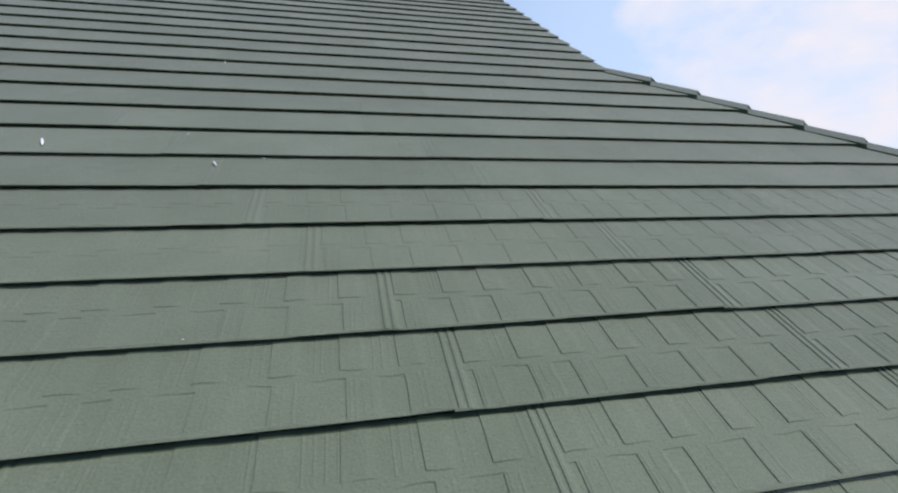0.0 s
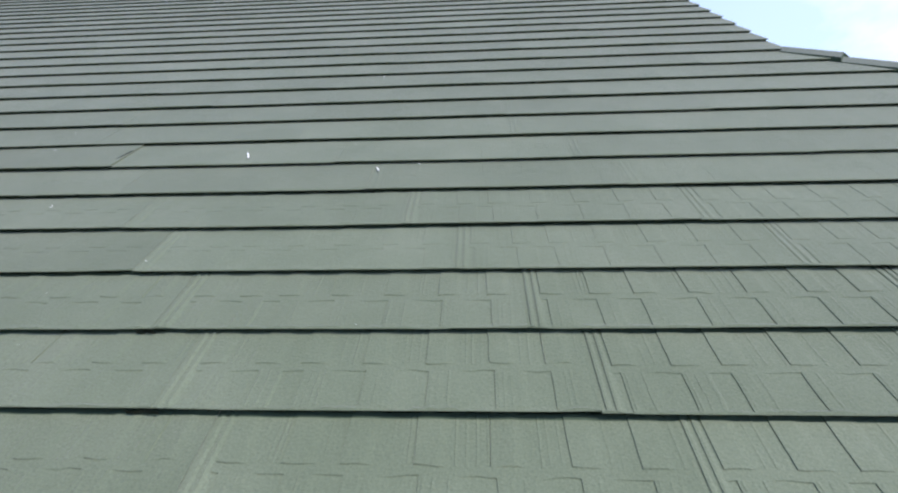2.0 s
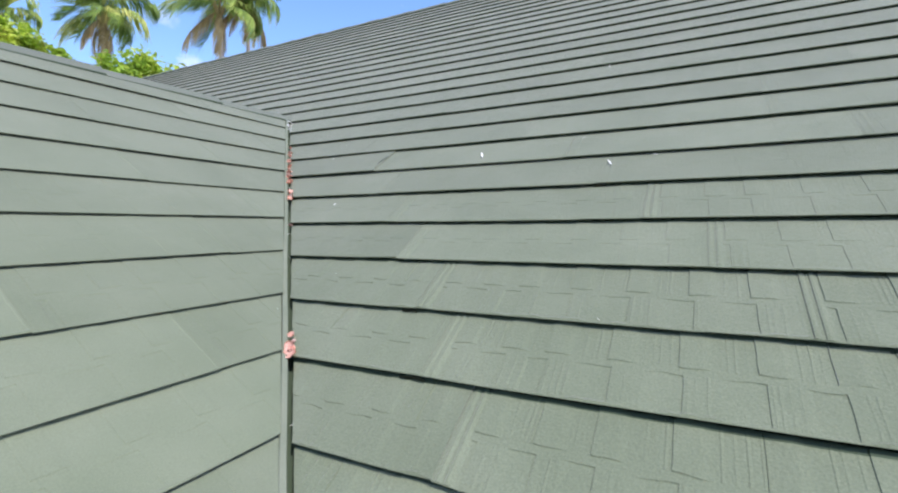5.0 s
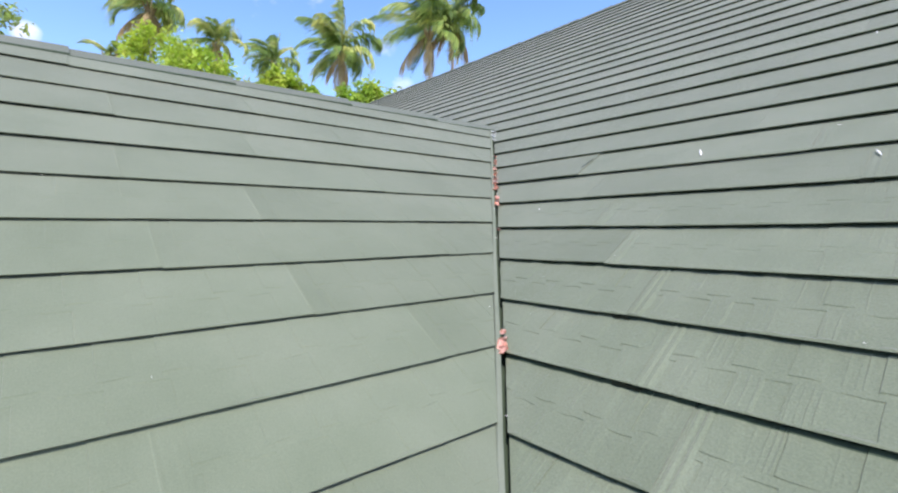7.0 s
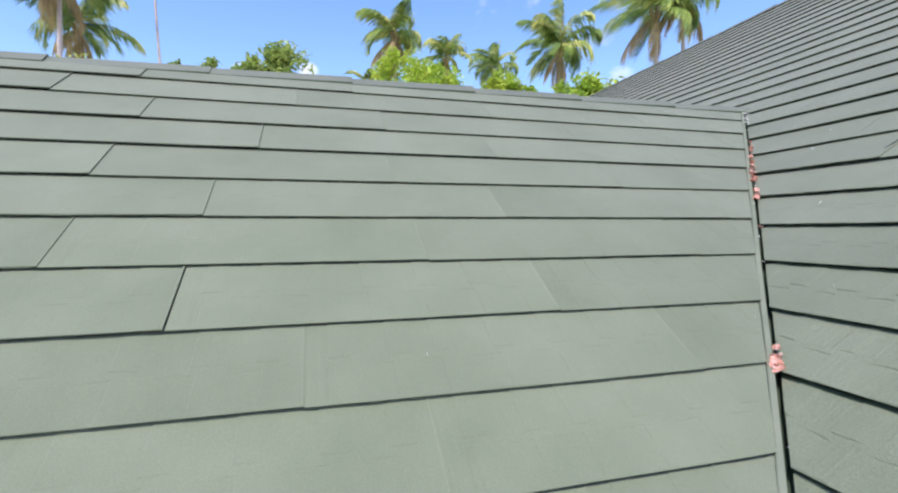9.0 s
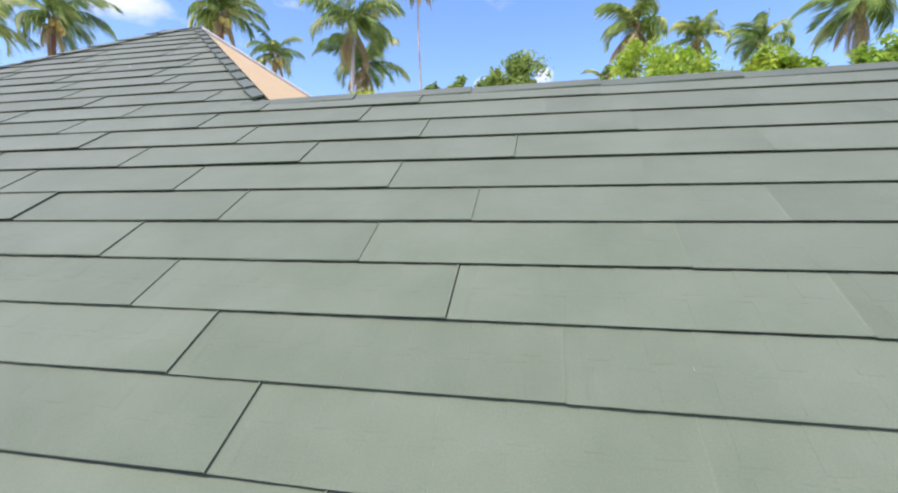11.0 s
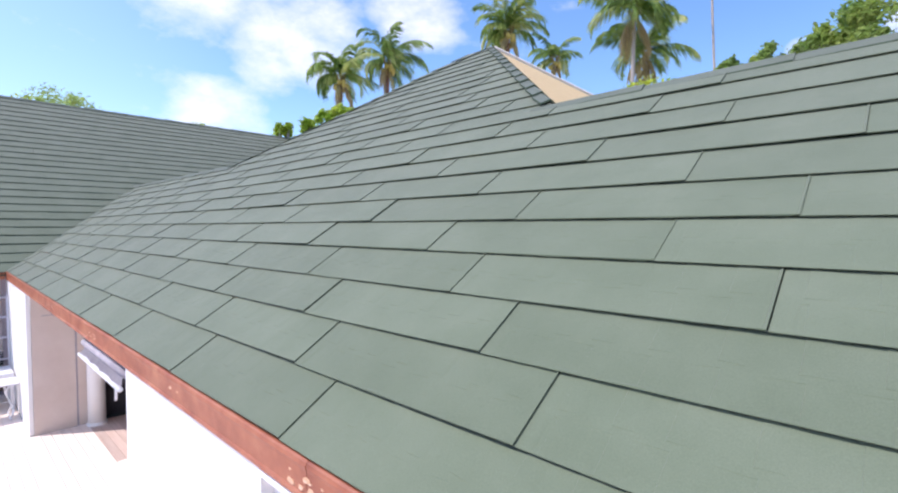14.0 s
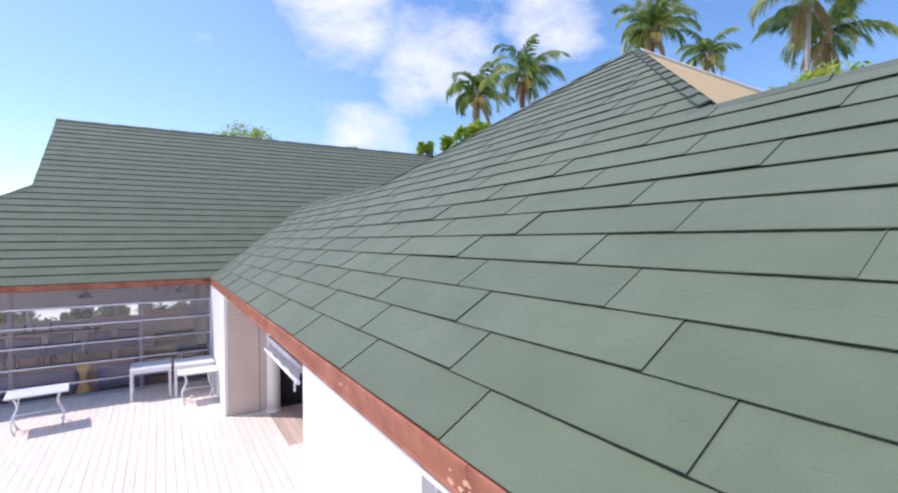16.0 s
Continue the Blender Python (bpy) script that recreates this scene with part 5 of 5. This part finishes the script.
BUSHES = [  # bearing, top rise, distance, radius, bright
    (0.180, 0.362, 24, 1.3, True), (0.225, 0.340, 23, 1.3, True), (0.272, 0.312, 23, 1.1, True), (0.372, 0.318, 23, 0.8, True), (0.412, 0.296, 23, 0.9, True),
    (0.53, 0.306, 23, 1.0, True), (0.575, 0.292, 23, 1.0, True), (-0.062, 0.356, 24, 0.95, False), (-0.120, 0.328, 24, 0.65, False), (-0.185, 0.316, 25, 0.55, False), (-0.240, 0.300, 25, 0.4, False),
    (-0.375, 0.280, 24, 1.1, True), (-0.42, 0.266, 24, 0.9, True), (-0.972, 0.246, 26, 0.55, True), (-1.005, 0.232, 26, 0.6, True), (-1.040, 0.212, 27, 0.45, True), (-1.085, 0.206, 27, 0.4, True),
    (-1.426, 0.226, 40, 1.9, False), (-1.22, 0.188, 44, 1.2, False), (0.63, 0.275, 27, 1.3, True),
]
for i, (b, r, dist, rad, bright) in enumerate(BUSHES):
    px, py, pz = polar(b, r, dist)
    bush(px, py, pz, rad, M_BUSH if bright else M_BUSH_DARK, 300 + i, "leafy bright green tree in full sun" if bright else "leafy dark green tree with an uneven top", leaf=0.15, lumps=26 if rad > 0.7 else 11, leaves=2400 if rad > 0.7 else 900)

# shrubs outside the back windows of the glazed room
for i, (y, top, rad) in enumerate(((-7.4, -1.45, 0.7), (-6.6, -1.40, 0.7), (-5.9, -1.45, 0.6), (-4.95, -2.02, 0.45), (-4.0, -1.55, 0.5), (-3.35, -1.42, 0.6), (-2.75, -1.50, 0.45), (-2.0, -2.2, 0.4), (-1.2, -1.40, 0.6), (-0.4, -1.42, 0.6), (0.3, -1.5, 0.5))):
    bush(ROOM_X - 2.6, y, top, rad, M_BUSH_DARK, 340 + i, "leafy green shrub outside the back window", leaves=1300, leaf=0.09, lumps=18)

# ---------------------------------------------------------------- deck boards
rng = random.Random(5)
rows = int((WALL_Y + HIP_END) / BOARD)
board_cache = {}
for r in range(rows):
    y1 = WALL_Y - 0.004 - r * BOARD
    x = WEST_WALL_X + 0.06
    cuts = [x]
    while cuts[-1] < 0.15:
        cuts.append(min(cuts[-1] + rng.choice((3.6, 4.2, 4.8)), 0.19))
    for a, b in zip(cuts, cuts[1:]):
        key = round(b - a, 3)
        if key not in board_cache:
            bm = box(bmesh.new(), (0.0015, -BOARD + 0.004, -0.03), (key - 0.0015, 0.0, 0.0), 0.004)
            ob = part("deck_board", bm, M_DECK, deck)
            board_cache[key] = ob.data
        else:
            ob = new("deck_board", board_cache[key])
            ob.parent = deck
        ob.matrix_basis = Matrix.Translation((a, y1, rng.uniform(-0.0015, 0.0015)))
porch_deck = empty("porch_floor", (PORCH_L + 0.02, WALL_Y - 0.001, DECK_Z), "pale porch boards, with shade painted brown before the doorway", "floor", kind="structure")
for i in range(26):
    # from the seventh board on, shade before the doorway is painted as brown wood
    split = 2.28 if i >= 6 else 0.0
    for a, b, mat in ((0.0, split, M_PORCH_SHADE), (split, PORCH_R - PORCH_L - 0.03, M_DECK)):
        if b - a > 0.1:
            bm = box(bmesh.new(), (a + 0.001, 0, -0.03), (b - 0.001, 0.139, -0.002), 0.004)
            ob = part("deck_board", bm, mat, porch_deck)
            ob.matrix_basis = Matrix.Translation((0, i * BOARD, rng.uniform(-0.001, 0.001)))
tagged(boxed("deck_frame", (ROOM_X - 0.4, -HIP_END - 0.3, GROUND_Z - 0.05), (0.5, PORCH_D + 2.3, DECK_Z - 0.105), M_DARK), "dark timber frame and plinth under the deck", "plinth", kind="structure")

# ---------------------------------------------------------------- shingle courses
N_L, E_L = 1.548, 1.505


def north_bounds(row):
    if row < LAST_LOW:
        sides = [(1, -CP, -0.085), (-1, -CP, WIDE - 0.085)]
        if row < LAST_LOW - 1:
            return [sides]
        return [sides + [(-1, 0, FOOT), (-0.013, 1, 4.155)], sides + [(1, 0, -FOOT)]]     # cut under the sagging ridge, whole below the tower
    return [[(1, CP, -FOOT + LOW_RIDGE), (-1, CP, WEST_FOOT + LOW_RIDGE), (0, 1, APEX.y / CP)]]


def north_span(row):
    h = row * COURSE_N * CP
    return (-WIDE - h - 0.4, h + 0.4) if row < LAST_LOW else (-WEST_FOOT - LOW_RIDGE + h - 0.2, -FOOT + LOW_RIDGE - h + 0.2)


def east_bounds(row):
    head = [(0, 1, HIGH_E / CP)]
    left = [(-1, -CP, 0.0)] if row < LAST_LOW else [(-1, 0, far)]
    right = [(1, CP, HIP_END)] if row < KINK_ROW else [(1, 0, HIP_END - KINK)]
    return [head + left + right]


def west_bounds(row):
    head = [(0, 1, HIGH_W / CP)]
    right = [(1, -CP, 0.0)] if row < LAST_LOW else [(1, 0, far)]
    left = [(-1, CP, HIP_WEST)] if row < KINK_ROW else [(-1, 0, HIP_WEST - KINK)]
    return [head + left + right]


lay_roof(roof_n, int(APEX.y / CP / COURSE_N) + 1, north_bounds, north_span,
         {0: -3.56, 1: -2.43, 2: -2.84, 3: -3.315, 4: -2.285, 5: -1.765, 6: -2.345, 7: -1.575, 8: -2.305, 9: -2.92}, N_L, lambda u, row: True, 11, 0.6, 0.027, M_SHINGLE, 0.0445, ((2, -4.39), (5, -4.86), (8, -5.44), (4, -5.39), (6, -7.0)), 0.0014, None, 0.0065, course=COURSE_N, soft=-1.4, bare=M_NOSE_SHADE,
         drift=(0.005, 0.010, 0.0, -0.006, -0.006, -0.009, -0.006, 0.001, 0.005, 0.007))
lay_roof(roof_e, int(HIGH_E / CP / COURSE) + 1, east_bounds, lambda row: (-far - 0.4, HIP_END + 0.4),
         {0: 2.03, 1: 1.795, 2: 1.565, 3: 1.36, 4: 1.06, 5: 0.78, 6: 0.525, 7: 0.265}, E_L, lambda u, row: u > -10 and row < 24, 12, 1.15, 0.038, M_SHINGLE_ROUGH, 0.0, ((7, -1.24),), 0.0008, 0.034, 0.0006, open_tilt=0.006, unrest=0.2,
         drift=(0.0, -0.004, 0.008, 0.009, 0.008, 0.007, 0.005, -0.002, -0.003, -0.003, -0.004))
lay_roof(roof_w, int(HIGH_W / CP / COURSE) + 1, west_bounds, lambda row: (-HIP_END - 0.4, far + 0.4), {}, N_L, lambda u, row: False, 13, 0.0, 0.032, M_SHINGLE)

# caps on ridges and hips
dn, dback = Vector((0, -CP, -SP)), Vector((0, CP, -SP))
de, dw = Vector((-CP, 0, -SP)), Vector((CP, 0, -SP))
caps(roof_n, on_north(LOW_RIDGE + 0.1, 4.20 * CP), on_north(-FOOT - 0.1, 4.10 * CP), (dn, dback), "ridge_cap", size=1.08, width=0.11, seed=3, lift=0.008, low=0.030, thick=0.014)   # the ridge sags towards the tower
caps(roof_n, (-WIDE - LOW_RIDGE, LOW_RIDGE, low_z), (-WEST_FOOT + 0.1, LOW_RIDGE, low_z), (dn, dback), "ridge_cap", size=0.92, width=0.14, seed=4)
caps(roof_n, on_north(-FOOT, LOW_RIDGE), APEX, ((Vector((-0.75, -0.75, -0.1)) + dn).normalized(), Vector((0.5, 0.35, -0.55)).normalized()), "hip_cap", size=0.44, width=0.135, seed=5, low=0.052, thick=0.026)
caps(roof_n, on_north(-WEST_FOOT, LOW_RIDGE), APEX, ((Vector((0.75, -0.75, -0.1)) + dn).normalized(), Vector((-0.6, 0.3, -0.6)).normalized()), "hip_cap", size=0.42, width=0.12, seed=6)
foot_y = -HIP_END + KINK
caps(roof_e, on_east(0.0, -HIP_END), on_east(KINK - 0.02, foot_y - 0.02), (Vector((-0.62, 0.62, -0.48)).normalized(), Vector((0.1, -0.85, -0.52)).normalized()), "hip_cap", size=0.48, width=0.12, seed=7, lift=0.008, low=0.052, thick=0.055, up=(-0.1, 0.15, 1.0))
caps(roof_e, (HIGH_E, foot_y, HIGH_E * T), (HIGH_E, far, HIGH_E * T), (de, dw), "ridge_cap", size=0.92, width=0.14, seed=8)
foot_w = -HIP_WEST + KINK
caps(roof_w, on_west(-WIDE, -HIP_WEST), on_west(-WIDE - KINK, foot_w), (Vector((0.62, 0.62, -0.48)).normalized(), Vector((-0.1, -0.85, -0.52)).normalized()), "hip_cap", size=0.48, width=0.13, seed=9, lift=0.03)
caps(roof_w, (-WIDE - HIGH_W, foot_w, HIGH_W * T), (-WIDE - HIGH_W, far, HIGH_W * T), (dw, de), "ridge_cap", size=0.92, width=0.14, seed=10)
